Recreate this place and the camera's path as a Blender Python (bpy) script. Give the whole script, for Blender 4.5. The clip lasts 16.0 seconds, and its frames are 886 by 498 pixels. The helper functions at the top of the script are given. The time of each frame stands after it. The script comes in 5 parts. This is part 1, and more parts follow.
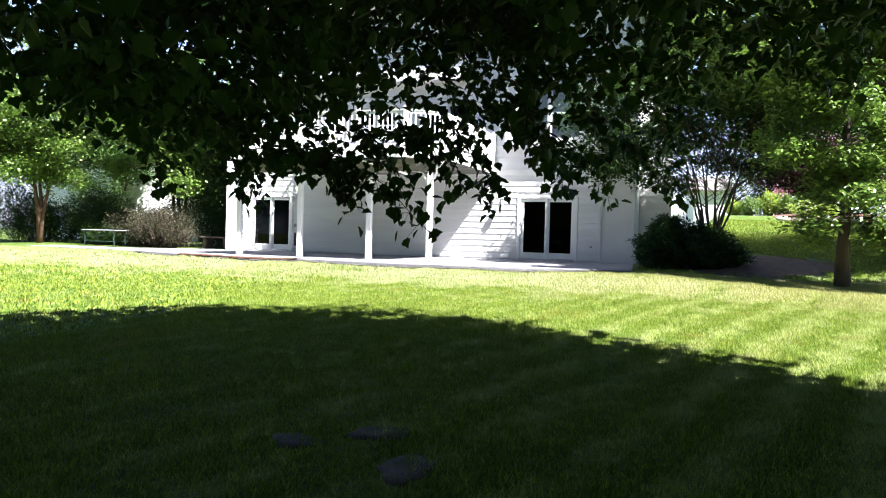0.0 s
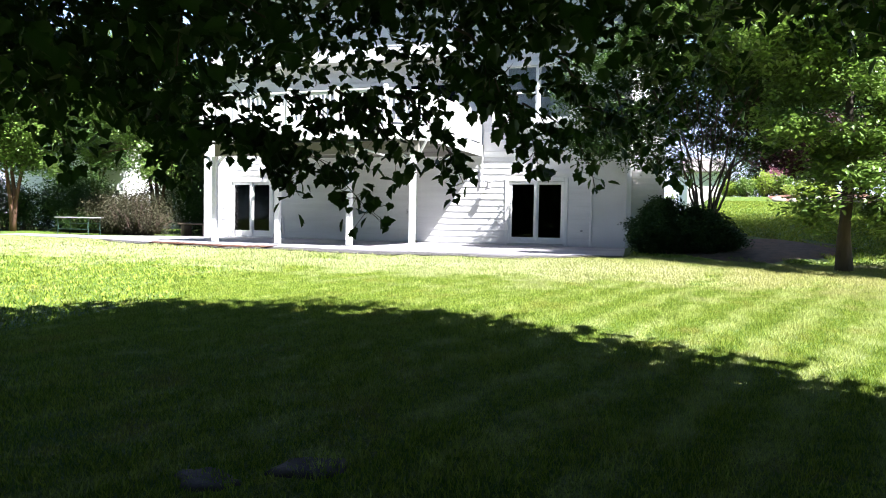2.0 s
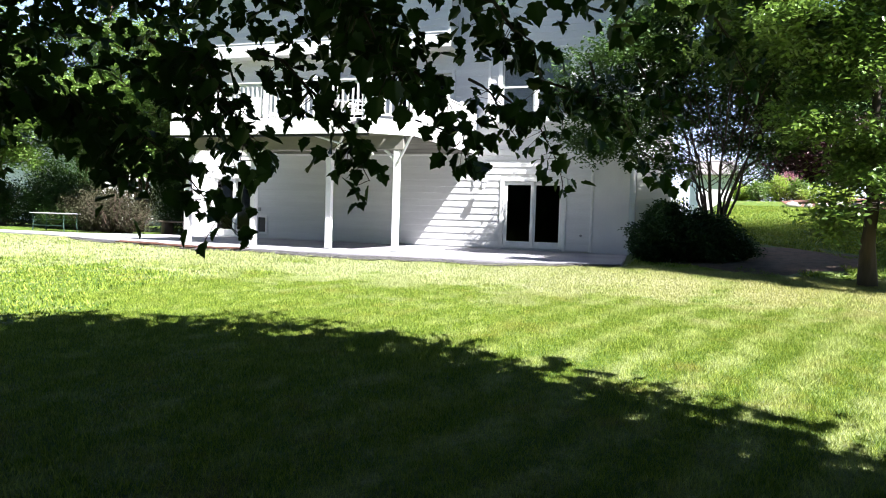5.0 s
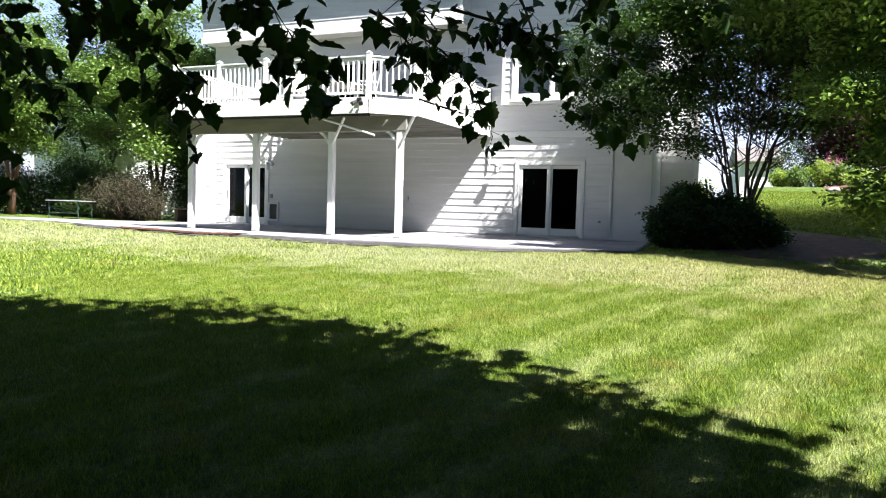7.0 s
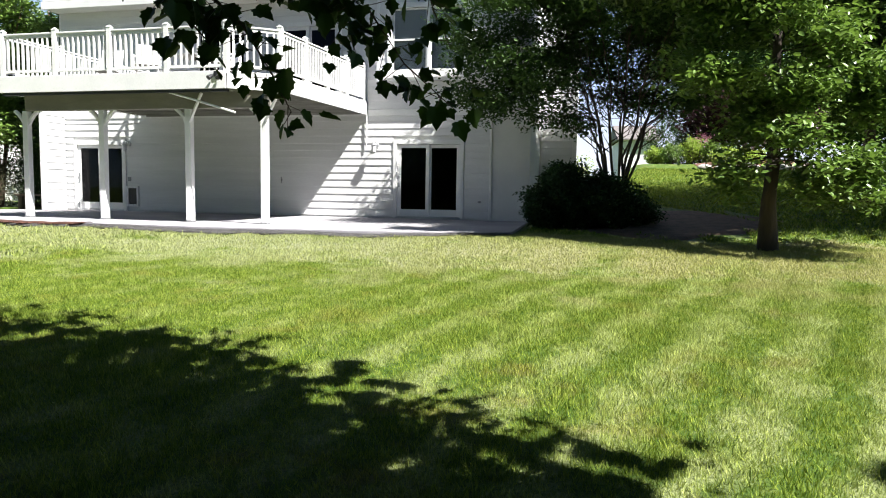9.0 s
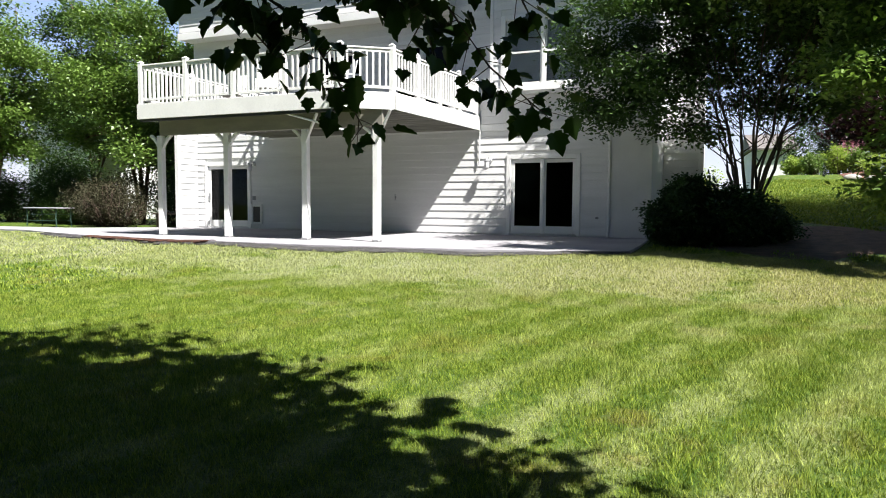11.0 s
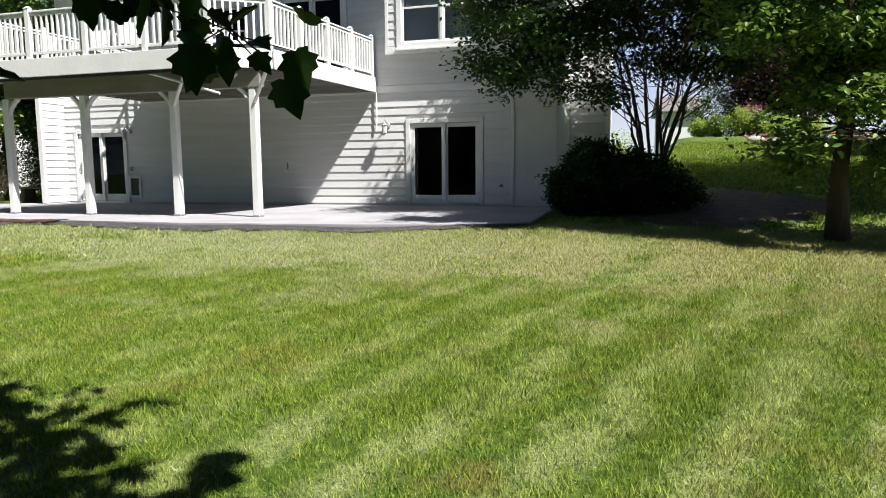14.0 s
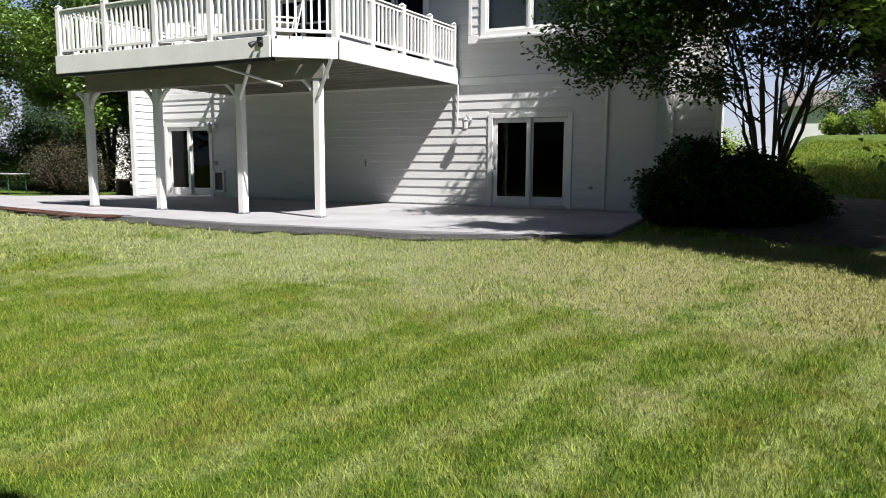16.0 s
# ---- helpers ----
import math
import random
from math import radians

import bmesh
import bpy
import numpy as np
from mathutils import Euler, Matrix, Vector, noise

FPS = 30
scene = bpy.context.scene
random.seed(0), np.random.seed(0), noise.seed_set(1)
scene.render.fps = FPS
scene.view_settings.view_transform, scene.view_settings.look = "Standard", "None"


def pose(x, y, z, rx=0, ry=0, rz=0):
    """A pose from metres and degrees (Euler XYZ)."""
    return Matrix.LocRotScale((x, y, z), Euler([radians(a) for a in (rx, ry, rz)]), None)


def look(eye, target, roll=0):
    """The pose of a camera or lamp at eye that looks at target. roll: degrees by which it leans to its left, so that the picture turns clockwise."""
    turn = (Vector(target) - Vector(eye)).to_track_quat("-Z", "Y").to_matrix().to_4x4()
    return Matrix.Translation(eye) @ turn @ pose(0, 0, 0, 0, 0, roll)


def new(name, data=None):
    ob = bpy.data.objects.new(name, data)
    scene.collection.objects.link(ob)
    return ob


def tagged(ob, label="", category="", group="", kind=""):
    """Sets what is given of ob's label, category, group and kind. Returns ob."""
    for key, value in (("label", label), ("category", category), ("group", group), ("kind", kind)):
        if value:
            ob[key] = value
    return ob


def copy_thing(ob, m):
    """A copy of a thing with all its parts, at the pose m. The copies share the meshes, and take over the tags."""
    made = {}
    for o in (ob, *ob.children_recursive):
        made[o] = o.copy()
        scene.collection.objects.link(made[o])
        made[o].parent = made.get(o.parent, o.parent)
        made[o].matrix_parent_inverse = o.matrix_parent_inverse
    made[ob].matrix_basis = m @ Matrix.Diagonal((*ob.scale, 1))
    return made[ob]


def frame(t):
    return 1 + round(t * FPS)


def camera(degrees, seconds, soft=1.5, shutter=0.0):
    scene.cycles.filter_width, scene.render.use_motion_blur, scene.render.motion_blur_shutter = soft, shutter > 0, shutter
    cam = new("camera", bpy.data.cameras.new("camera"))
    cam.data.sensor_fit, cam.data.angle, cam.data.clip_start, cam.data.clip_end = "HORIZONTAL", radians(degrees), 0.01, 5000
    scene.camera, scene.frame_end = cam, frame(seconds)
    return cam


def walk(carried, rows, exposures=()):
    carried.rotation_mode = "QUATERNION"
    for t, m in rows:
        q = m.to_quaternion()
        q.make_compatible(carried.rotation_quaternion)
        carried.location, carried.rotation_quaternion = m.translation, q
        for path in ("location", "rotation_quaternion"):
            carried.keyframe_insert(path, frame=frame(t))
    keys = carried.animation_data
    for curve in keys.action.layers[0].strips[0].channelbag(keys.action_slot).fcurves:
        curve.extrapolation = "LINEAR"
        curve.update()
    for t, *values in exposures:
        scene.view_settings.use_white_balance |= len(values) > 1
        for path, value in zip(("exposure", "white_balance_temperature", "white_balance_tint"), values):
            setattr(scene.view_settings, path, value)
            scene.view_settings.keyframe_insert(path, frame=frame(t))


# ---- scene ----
cam = camera(65.4, 16.0, soft=1.0)
PATH = [
    (0, (0.815, -0.132, 0.773), (0.164, 1.759, 0.734), 1.5),
    (0.5, (0.892, 0.076, 0.785), (0.247, 1.964, 0.657), 1.0),
    (1, (0.853, 0.285, 0.791), (0.302, 2.203, 0.653), 1.2),
    (1.5, (0.796, 0.525, 0.802), (0.189, 2.431, 0.777), 1.7),
    (2, (0.805, 0.747, 0.813), (0.172, 2.642, 0.727), 1.0),
    (2.5, (0.786, 1.058, 0.83), (0.168, 2.958, 0.74), 1.9),
    (3, (0.77, 1.321, 0.837), (0.139, 3.212, 0.678), 2.2),
    (3.5, (0.757, 1.552, 0.876), (0.092, 3.437, 0.801), 0.5),
    (4, (0.81, 1.776, 0.892), (0.175, 3.671, 0.803), 0.4),
    (4.5, (0.903, 1.966, 0.897), (0.259, 3.858, 0.821), 2.3),
    (4.7, (0.907, 2.087, 0.901), (0.259, 3.977, 0.811), 2.0),
    (6.8, (1.417, 3.243, 0.748), (0.67, 5.097, 0.679), 2.6),
    (7, (1.419, 3.354, 0.76), (0.653, 5.198, 0.643), 1.7),
    (7.5, (1.292, 3.563, 0.777), (0.655, 5.453, 0.624), 0.3),
    (8, (1.251, 3.852, 0.759), (0.565, 5.723, 0.591), -0.9),
    (8.5, (1.436, 4.157, 0.769), (0.814, 6.054, 0.651), 0.1),
    (9, (1.599, 4.211, 0.838), (1.123, 6.146, 0.667), 0.9),
    (9.5, (1.491, 4.511, 0.788), (0.873, 6.41, 0.674), 1.1),
    (9.7, (1.409, 4.612, 0.799), (0.72, 6.484, 0.648), 0.2),
    (11.8, (1.671, 4.787, 0.887), (0.862, 6.612, 0.765), 0.4),
    (12, (1.64, 4.838, 0.859), (0.839, 6.665, 0.711), 0.5),
    (12.5, (1.481, 5.09, 0.879), (0.623, 6.889, 0.718), -0.0),
    (13, (1.46, 5.435, 0.896), (0.685, 7.264, 0.662), -1.2),
    (13.5, (1.623, 5.746, 0.95), (0.93, 7.605, 0.7), 0.7),
    (14, (1.739, 6.046, 0.95), (1.147, 7.943, 0.718), -0.5),
    (14.5, (1.838, 6.39, 0.982), (1.181, 8.269, 0.782), 0.9),
    (15, (1.966, 6.784, 1.003), (1.2, 8.621, 0.803), 0.5),
    (15.5, (2.026, 7.149, 1.02), (1.175, 8.933, 0.713), 1.0),
    (16, (1.918, 7.54, 1.038), (1.038, 9.319, 0.792), 0.3),
]
EXPOSURES = [(0, 2.25, 6150, 14), (4, 2.15, 6150, 14), (7, 1.75, 6350, 12), (9.5, 1.38, 6450, 10), (12.5, 1.12, 6500, 10), (16, 0.76, 6500, 10)]
walk(cam, [(t, look(eye, target, roll)) for t, eye, target, roll in PATH], EXPOSURES)

# ---- sky, sun ----
SUN_TO = Vector((0.68, -0.28, 1.0)).normalized()
world = bpy.data.worlds.new("sky")
scene.world = world
world.use_nodes = True
wn = world.node_tree.nodes
wl = world.node_tree.links
sky = wn.new("ShaderNodeTexSky")
sky.sky_type = "NISHITA"
sky.sun_disc = False
sky.altitude, sky.air_density, sky.dust_density = 1500, 0.5, 0.3
sky.sun_elevation = math.asin(SUN_TO.z)
sky.sun_rotation = math.atan2(SUN_TO.x, SUN_TO.y)
wn["Background"].inputs["Strength"].default_value = 0.05
wl.new(sky.outputs["Color"], wn["Background"].inputs["Color"])
sun_data = bpy.data.lights.new("sun", "SUN")
sun_data.energy, sun_data.angle, sun_data.color = 6.0, radians(0.53), (1.0, 0.97, 0.92)
sun = new("sun", sun_data)
sun.matrix_world = look((30, -20, 40), (Vector((30, -20, 40)) - SUN_TO).to_tuple())


# ---- materials ----
def material(name, rough=0.6, metal=0.0, spec=0.5):
    m = bpy.data.materials.new(name)
    m.use_nodes = True
    b = m.node_tree.nodes["Principled BSDF"]
    b.inputs["Roughness"].default_value = rough
    b.inputs["Metallic"].default_value = metal
    b.inputs["Specular IOR Level"].default_value = spec
    return m, m.node_tree.nodes, m.node_tree.links, b


def coords(n, l, scale=(1, 1, 1)):
    g = n.new("ShaderNodeNewGeometry")
    mp = n.new("ShaderNodeMapping")
    mp.inputs["Scale"].default_value = scale
    l.new(g.outputs["Position"], mp.inputs["Vector"])
    return mp.outputs["Vector"]


def noise_tex(n, l, vec, scale, detail=4.0, rough=0.55):
    t = n.new("ShaderNodeTexNoise")
    t.inputs["Scale"].default_value = scale
    t.inputs["Detail"].default_value = detail
    t.inputs["Roughness"].default_value = rough
    l.new(vec, t.inputs["Vector"])
    return t.outputs["Fac"]


def ramp(n, l, fac, stops):
    r = n.new("ShaderNodeValToRGB")
    e = r.color_ramp.elements
    while len(e) < len(stops):
        e.new(0.5)
    for k, (p, c) in enumerate(stops):
        e[k].position, e[k].color = p, (*c, 1)
    l.new(fac, r.inputs["Fac"])
    return r.outputs["Color"]


def mix(n, l, fac, a, b, mode="MIX"):
    x = n.new("ShaderNodeMix")
    x.data_type, x.blend_type = "RGBA", mode
    for sock, v in ((x.inputs[0], fac), (x.inputs[6], a), (x.inputs[7], b)):
        if isinstance(v, (int, float)):
            sock.default_value = v
        elif isinstance(v, tuple):
            sock.default_value = (*v, 1)
        else:
            l.new(v, sock)
    return x.outputs[2]


def bump(n, l, b, height, strength, dist=0.01):
    u = n.new("ShaderNodeBump")
    u.inputs["Strength"].default_value = strength
    u.inputs["Distance"].default_value = dist
    l.new(height, u.inputs["Height"])
    l.new(u.outputs["Normal"], b.inputs["Normal"])


def mottled(name, c1, c2, scale=3.0, fine=60.0, rough=0.6, metal=0.0, bumpy=0.2, spec=0.5, stretch=(1, 1, 1), per_object=0.0):
    """Two-scale variation between two colours, fine relief."""
    m, n, l, b = material(name, rough, metal, spec)
    v = coords(n, l, stretch)
    big, small = noise_tex(n, l, v, scale), noise_tex(n, l, v, fine, 3.0)
    col = mix(n, l, ramp(n, l, big, [(0.35, (0, 0, 0)), (0.65, (1, 1, 1))]), c1, c2)
    dark = tuple(0.72 * q for q in c1)
    col = mix(n, l, ramp(n, l, small, [(0.4, (0.0, 0.0, 0.0)), (0.75, (0.6, 0.6, 0.6))]), col, dark)
    if per_object:
        oi = n.new("ShaderNodeObjectInfo")
        hv = n.new("ShaderNodeHueSaturation")
        mr = n.new("ShaderNodeMapRange")
        mr.inputs[3].default_value, mr.inputs[4].default_value = 1 - per_object, 1 + per_object
        l.new(oi.outputs["Random"], mr.inputs[0])
        l.new(mr.outputs[0], hv.inputs["Value"])
        l.new(col, hv.inputs["Color"])
        col = hv.outputs["Color"]
    l.new(col, b.inputs["Base Color"])
    if bumpy:
        bump(n, l, b, small, bumpy)
    return m


def foliage(name, c1, c2, through_c, rough=0.5, amount=0.35, spec=0.35):
    m, n, l, b = material(name, rough, 0.0, spec)
    g = n.new("ShaderNodeNewGeometry")
    v = coords(n, l)
    tone = noise_tex(n, l, v, 0.9, 2.0)
    col = mix(n, l, g.outputs["Random Per Island"], c1, c2)
    col = mix(n, l, ramp(n, l, tone, [(0.35, (0, 0, 0)), (0.7, (0.5, 0.5, 0.5))]), col, c2)
    l.new(col, b.inputs["Base Color"])
    tr = n.new("ShaderNodeBsdfTranslucent")
    tr.inputs["Color"].default_value = (*through_c, 1)
    ms = n.new("ShaderNodeMixShader")
    ms.inputs[0].default_value = amount
    l.new(b.outputs[0], ms.inputs[1])
    l.new(tr.outputs[0], ms.inputs[2])
    l.new(ms.outputs[0], n["Material Output"].inputs["Surface"])
    return m


WHITE = mottled("white_painted_siding", (0.71, 0.71, 0.71), (0.64, 0.64, 0.64), 1.4, 45, 0.55, bumpy=0.12, stretch=(0.4, 1, 4), per_object=0.03)
TRIM = mottled("white_trim_paint", (0.80, 0.80, 0.79), (0.72, 0.72, 0.71), 2.0, 50, 0.5, bumpy=0.08)
STUCCO = mottled("white_rendered_wall", (0.74, 0.74, 0.73), (0.66, 0.66, 0.65), 1.2, 90, 0.8, bumpy=0.4)
SOFFIT = mottled("shaded_beam_paint", (0.25, 0.235, 0.205), (0.18, 0.17, 0.15), 2.0, 40, 0.65, bumpy=0.15, stretch=(0.5, 2, 2))
JOISTPAINT = mottled("shaded_joist_paint", (0.30, 0.29, 0.27), (0.20, 0.19, 0.18), 2.5, 50, 0.7, bumpy=0.2, stretch=(0.5, 3, 3), per_object=0.12)
JOIST = mottled("shaded_deck_timber", (0.075, 0.065, 0.055), (0.045, 0.04, 0.035), 3.0, 60, 0.8, bumpy=0.3, stretch=(0.4, 4, 4), per_object=0.15)
CONCRETE = mottled("patio_concrete", (0.36, 0.35, 0.37), (0.28, 0.27, 0.29), 0.9, 70, 0.85, bumpy=0.25)
MULCH = mottled("red_brown_mulch", (0.20, 0.09, 0.06), (0.09, 0.05, 0.04), 9.0, 70, 0.95, bumpy=1.0)
LITTERMAT = mottled("brown_leaf_litter", (0.15, 0.095, 0.065), (0.07, 0.05, 0.035), 5.0, 60, 0.95, bumpy=1.0)
GRAVEL = mottled("dark_gravel", (0.16, 0.15, 0.15), (0.07, 0.07, 0.07), 18.0, 90, 0.95, bumpy=1.0)
SLATE = mottled("purple_grey_stone", (0.085, 0.060, 0.080), (0.05, 0.036, 0.046), 7.0, 60, 0.85, bumpy=0.5)
ROCK = mottled("pale_rock", (0.42, 0.40, 0.37), (0.26, 0.25, 0.23), 3.0, 30, 0.85, bumpy=0.6)
BARK = mottled("brown_bark", (0.10, 0.075, 0.058), (0.05, 0.038, 0.03), 6.0, 45, 0.9, bumpy=0.9, stretch=(1, 1, 0.25))
BARK_RED = mottled("reddish_bark", (0.20, 0.10, 0.07), (0.10, 0.055, 0.04), 6.0, 45, 0.9, bumpy=0.9, stretch=(1, 1, 0.25))
TWIG = mottled("dry_twigs", (0.085, 0.05, 0.038), (0.05, 0.032, 0.026), 6.0, 45, 0.9, bumpy=0.3)
DARKROOM = mottled("room_gloom_paint", (0.12, 0.11, 0.10), (0.09, 0.085, 0.08), 1.0, 40, 0.9, bumpy=0.1)
CURTAIN = mottled("cloth_curtain", (0.50, 0.44, 0.38), (0.38, 0.33, 0.28), 3.0, 80, 0.9, bumpy=0.2)
METAL = mottled("aluminium", (0.55, 0.56, 0.57), (0.44, 0.45, 0.46), 6.0, 90, 0.4, metal=0.8, bumpy=0.05)
BLACK = mottled("black_plastic", (0.025, 0.025, 0.027), (0.018, 0.018, 0.02), 6.0, 80, 0.45, bumpy=0.05)
GREY_PAINT = mottled("grey_painted_steel", (0.30, 0.31, 0.32), (0.22, 0.23, 0.24), 4.0, 80, 0.5, metal=0.3, bumpy=0.05)
GREEN_PAINT = mottled("green_painted_steel", (0.045, 0.09, 0.075), (0.03, 0.06, 0.05), 4.0, 80, 0.5, metal=0.2, bumpy=0.05)
ROOF = mottled("grey_shingle", (0.19, 0.17, 0.16), (0.11, 0.10, 0.10), 3.0, 30, 0.9, bumpy=0.6, per_object=0.15)
BLIND = mottled("white_blind", (0.62, 0.62, 0.63), (0.55, 0.55, 0.56), 3.0, 60, 0.7, bumpy=0.05)
MAPLE = foliage("maple_leaf", (0.020, 0.046, 0.010), (0.032, 0.07, 0.014), (0.07, 0.16, 0.018), 0.55, 0.07, 0.2)
SHRUBLEAF = foliage("dark_shrub_leaf", (0.018, 0.045, 0.014), (0.03, 0.065, 0.018), (0.05, 0.11, 0.02), 0.55, 0.2)
STEMLEAF = foliage("green_tree_leaf", (0.024, 0.060, 0.012), (0.05, 0.10, 0.018), (0.10, 0.20, 0.025), 0.6, 0.09)
LIGHTLEAF = foliage("bright_tree_leaf", (0.04, 0.09, 0.014), (0.16, 0.25, 0.05), (0.20, 0.33, 0.05), 0.38, 0.22, 0.6)
YELLOWLEAF = foliage("yellow_green_leaf", (0.20, 0.30, 0.04), (0.28, 0.36, 0.06), (0.35, 0.48, 0.08), 0.5, 0.4)
PURPLELEAF = foliage("purple_leaf", (0.022, 0.010, 0.012), (0.036, 0.014, 0.016), (0.06, 0.018, 0.02), 0.5, 0.15)
BRONZE = foliage("bronze_leaf", (0.028, 0.034, 0.014), (0.048, 0.042, 0.02), (0.06, 0.06, 0.02), 0.75, 0.1)
PINK = foliage("pink_petal", (0.45, 0.16, 0.24), (0.55, 0.3, 0.36), (0.5, 0.2, 0.3), 0.6, 0.3)
FARLEAF = foliage("distant_leaf", (0.05, 0.10, 0.03), (0.08, 0.15, 0.04), (0.12, 0.22, 0.04), 0.6, 0.3)


def make_glass(name, tint):
    m, n, l, b = material(name, 0.02)
    tr = n.new("ShaderNodeBsdfTransparent")
    tr.inputs["Color"].default_value = (*tint, 1)
    gl = n.new("ShaderNodeBsdfGlossy")
    gl.inputs["Roughness"].default_value = 0.02
    lw = n.new("ShaderNodeFresnel")
    lw.inputs["IOR"].default_value = 1.25
    ms = n.new("ShaderNodeMixShader")
    l.new(lw.outputs[0], ms.inputs[0])
    l.new(tr.outputs[0], ms.inputs[1])
    l.new(gl.outputs[0], ms.inputs[2])
    l.new(ms.outputs[0], n["Material Output"].inputs["Surface"])
    return m


GLASS = make_glass("tinted_door_glass", (0.22, 0.23, 0.25))
CLEAR = make_glass("window_glass", (0.80, 0.83, 0.85))


def make_lawn(name, blade):
    """Mown lawn: light and dark mowing bands, dry straw patches towards the patio, fine blades; the bladeless ground
    has blade shade in its colour.
    """
    m, n, l, b = material(name, 0.75, 0.0, 0.25)
    v = coords(n, l)
    sep = n.new("ShaderNodeSeparateXYZ")
    l.new(v, sep.inputs[0])
    # mowing bands run ahead, a little to the side
    mp = n.new("ShaderNodeMapping")
    mp.inputs["Rotation"].default_value = (0, 0, radians(18.5))
    l.new(v, mp.inputs["Vector"])
    wv = n.new("ShaderNodeTexWave")
    wv.wave_type, wv.bands_direction = "BANDS", "X"
    wv.inputs["Scale"].default_value = 0.48
    wv.inputs["Distortion"].default_value = 2.0
    wv.inputs["Detail"].default_value = 2.0
    wv.inputs["Detail Scale"].default_value = 0.5
    l.new(mp.outputs[0], wv.inputs["Vector"])
    side = n.new("ShaderNodeMapRange")                  # the bands show most on the open side
    side.inputs[1].default_value, side.inputs[2].default_value = -4.0, 3.0
    side.inputs[3].default_value, side.inputs[4].default_value = 0.25, 1.0
    l.new(sep.outputs["X"], side.inputs[0])
    band = n.new("ShaderNodeMath")
    band.operation = "MULTIPLY"
    l.new(wv.outputs["Fac"], band.inputs[0])
    l.new(side.outputs[0], band.inputs[1])
    level = n.new("ShaderNodeMapRange")                 # no bands on the bank
    level.inputs[1].default_value, level.inputs[2].default_value = 17.5, 20.5
    level.inputs[3].default_value, level.inputs[4].default_value = 1.0, 0.15
    l.new(sep.outputs["Y"], level.inputs[0])
    flat_band = n.new("ShaderNodeMath")
    flat_band.operation = "MULTIPLY"
    l.new(band.outputs[0], flat_band.inputs[0])
    l.new(level.outputs[0], flat_band.inputs[1])
    green = mix(n, l, flat_band.outputs[0], (0.098, 0.180, 0.004), (0.25, 0.315, 0.08))
    clump = noise_tex(n, l, v, 3.2, 7.0, 0.74)
    green = mix(n, l, ramp(n, l, clump, [(0.36, (0.75, 0.75, 0.75)), (0.52, (0, 0, 0))]), green, (0.045, 0.125, 0.004))
    green = mix(n, l, ramp(n, l, clump, [(0.52, (0, 0, 0)), (0.70, (0.7, 0.7, 0.7))]), green, (0.33, 0.38, 0.065))
    tuft = noise_tex(n, l, v, 11.0, 3.0, 0.6)
    green = mix(n, l, ramp(n, l, tuft, [(0.38, (0.7, 0.7, 0.7)), (0.56, (0, 0, 0))]), green, (0.042, 0.105, 0.003))
    green = mix(n, l, ramp(n, l, tuft, [(0.54, (0, 0, 0)), (0.70, (0.6, 0.6, 0.6))]), green, (0.36, 0.42, 0.11))
    # pale bent grass lies along the mown lines, in ragged streaks
    lie = n.new("ShaderNodeMapping")
    lie.inputs["Scale"].default_value = (1.4, 0.75, 1.0)
    l.new(mp.outputs[0], lie.inputs["Vector"])
    pale = noise_tex(n, l, lie.outputs[0], 2.6, 6.0, 0.72)
    half_band = n.new("ShaderNodeMath")
    half_band.operation = "MULTIPLY_ADD"
    half_band.inputs[1].default_value = 0.20
    l.new(flat_band.outputs[0], half_band.inputs[0])
    l.new(pale, half_band.inputs[2])
    green = mix(n, l, ramp(n, l, half_band.outputs[0], [(0.55, (0, 0, 0)), (0.74, (0.85, 0.85, 0.85))]), green, (0.46, 0.50, 0.22))
    brown = noise_tex(n, l, v, 1.3, 6.0, 0.7)
    green = mix(n, l, ramp(n, l, brown, [(0.55, (0, 0, 0)), (0.68, (0.75, 0.75, 0.75))]), green, (0.27, 0.19, 0.06))
    # straw patches
    patch = noise_tex(n, l, v, 1.0, 6.0, 0.7)
    near = n.new("ShaderNodeMapRange")
    near.inputs[1].default_value, near.inputs[2].default_value = 10.0, 14.5
    near.inputs[3].default_value, near.inputs[4].default_value = -0.10, 0.24
    l.new(sep.outputs["Y"], near.inputs[0])
    past = n.new("ShaderNodeMapRange")                  # green again on the bank behind
    past.inputs[1].default_value, past.inputs[2].default_value = 17.6, 19.6
    past.inputs[3].default_value, past.inputs[4].default_value = 0.0, -0.36
    l.new(sep.outputs["Y"], past.inputs[0])
    dry = n.new("ShaderNodeMath")
    l.new(near.outputs[0], dry.inputs[0])
    l.new(past.outputs[0], dry.inputs[1])
    add = n.new("ShaderNodeMath")
    l.new(patch, add.inputs[0])
    l.new(dry.outputs[0], add.inputs[1])
    col = mix(n, l, ramp(n, l, add.outputs[0], [(0.56, (0, 0, 0)), (0.72, (0.85, 0.85, 0.85))]), green, mix(n, l, side.outputs[0], (0.50, 0.51, 0.36), (0.45, 0.37, 0.21)))
    if blade:
        g = n.new("ShaderNodeNewGeometry")
        col = mix(n, l, g.outputs["Random Per Island"], mix(n, l, 0.6, col, (0.028, 0.080, 0.003)), mix(n, l, 0.55, col, (0.42, 0.49, 0.075)))
        l.new(col, b.inputs["Base Color"])
        tr = n.new("ShaderNodeBsdfTranslucent")
        l.new(col, tr.inputs["Color"])
        ms = n.new("ShaderNodeMixShader")
        ms.inputs[0].default_value = 0.3
        l.new(b.outputs[0], ms.inputs[1])
        l.new(tr.outputs[0], ms.inputs[2])
        l.new(ms.outputs[0], n["Material Output"].inputs["Surface"])
    else:
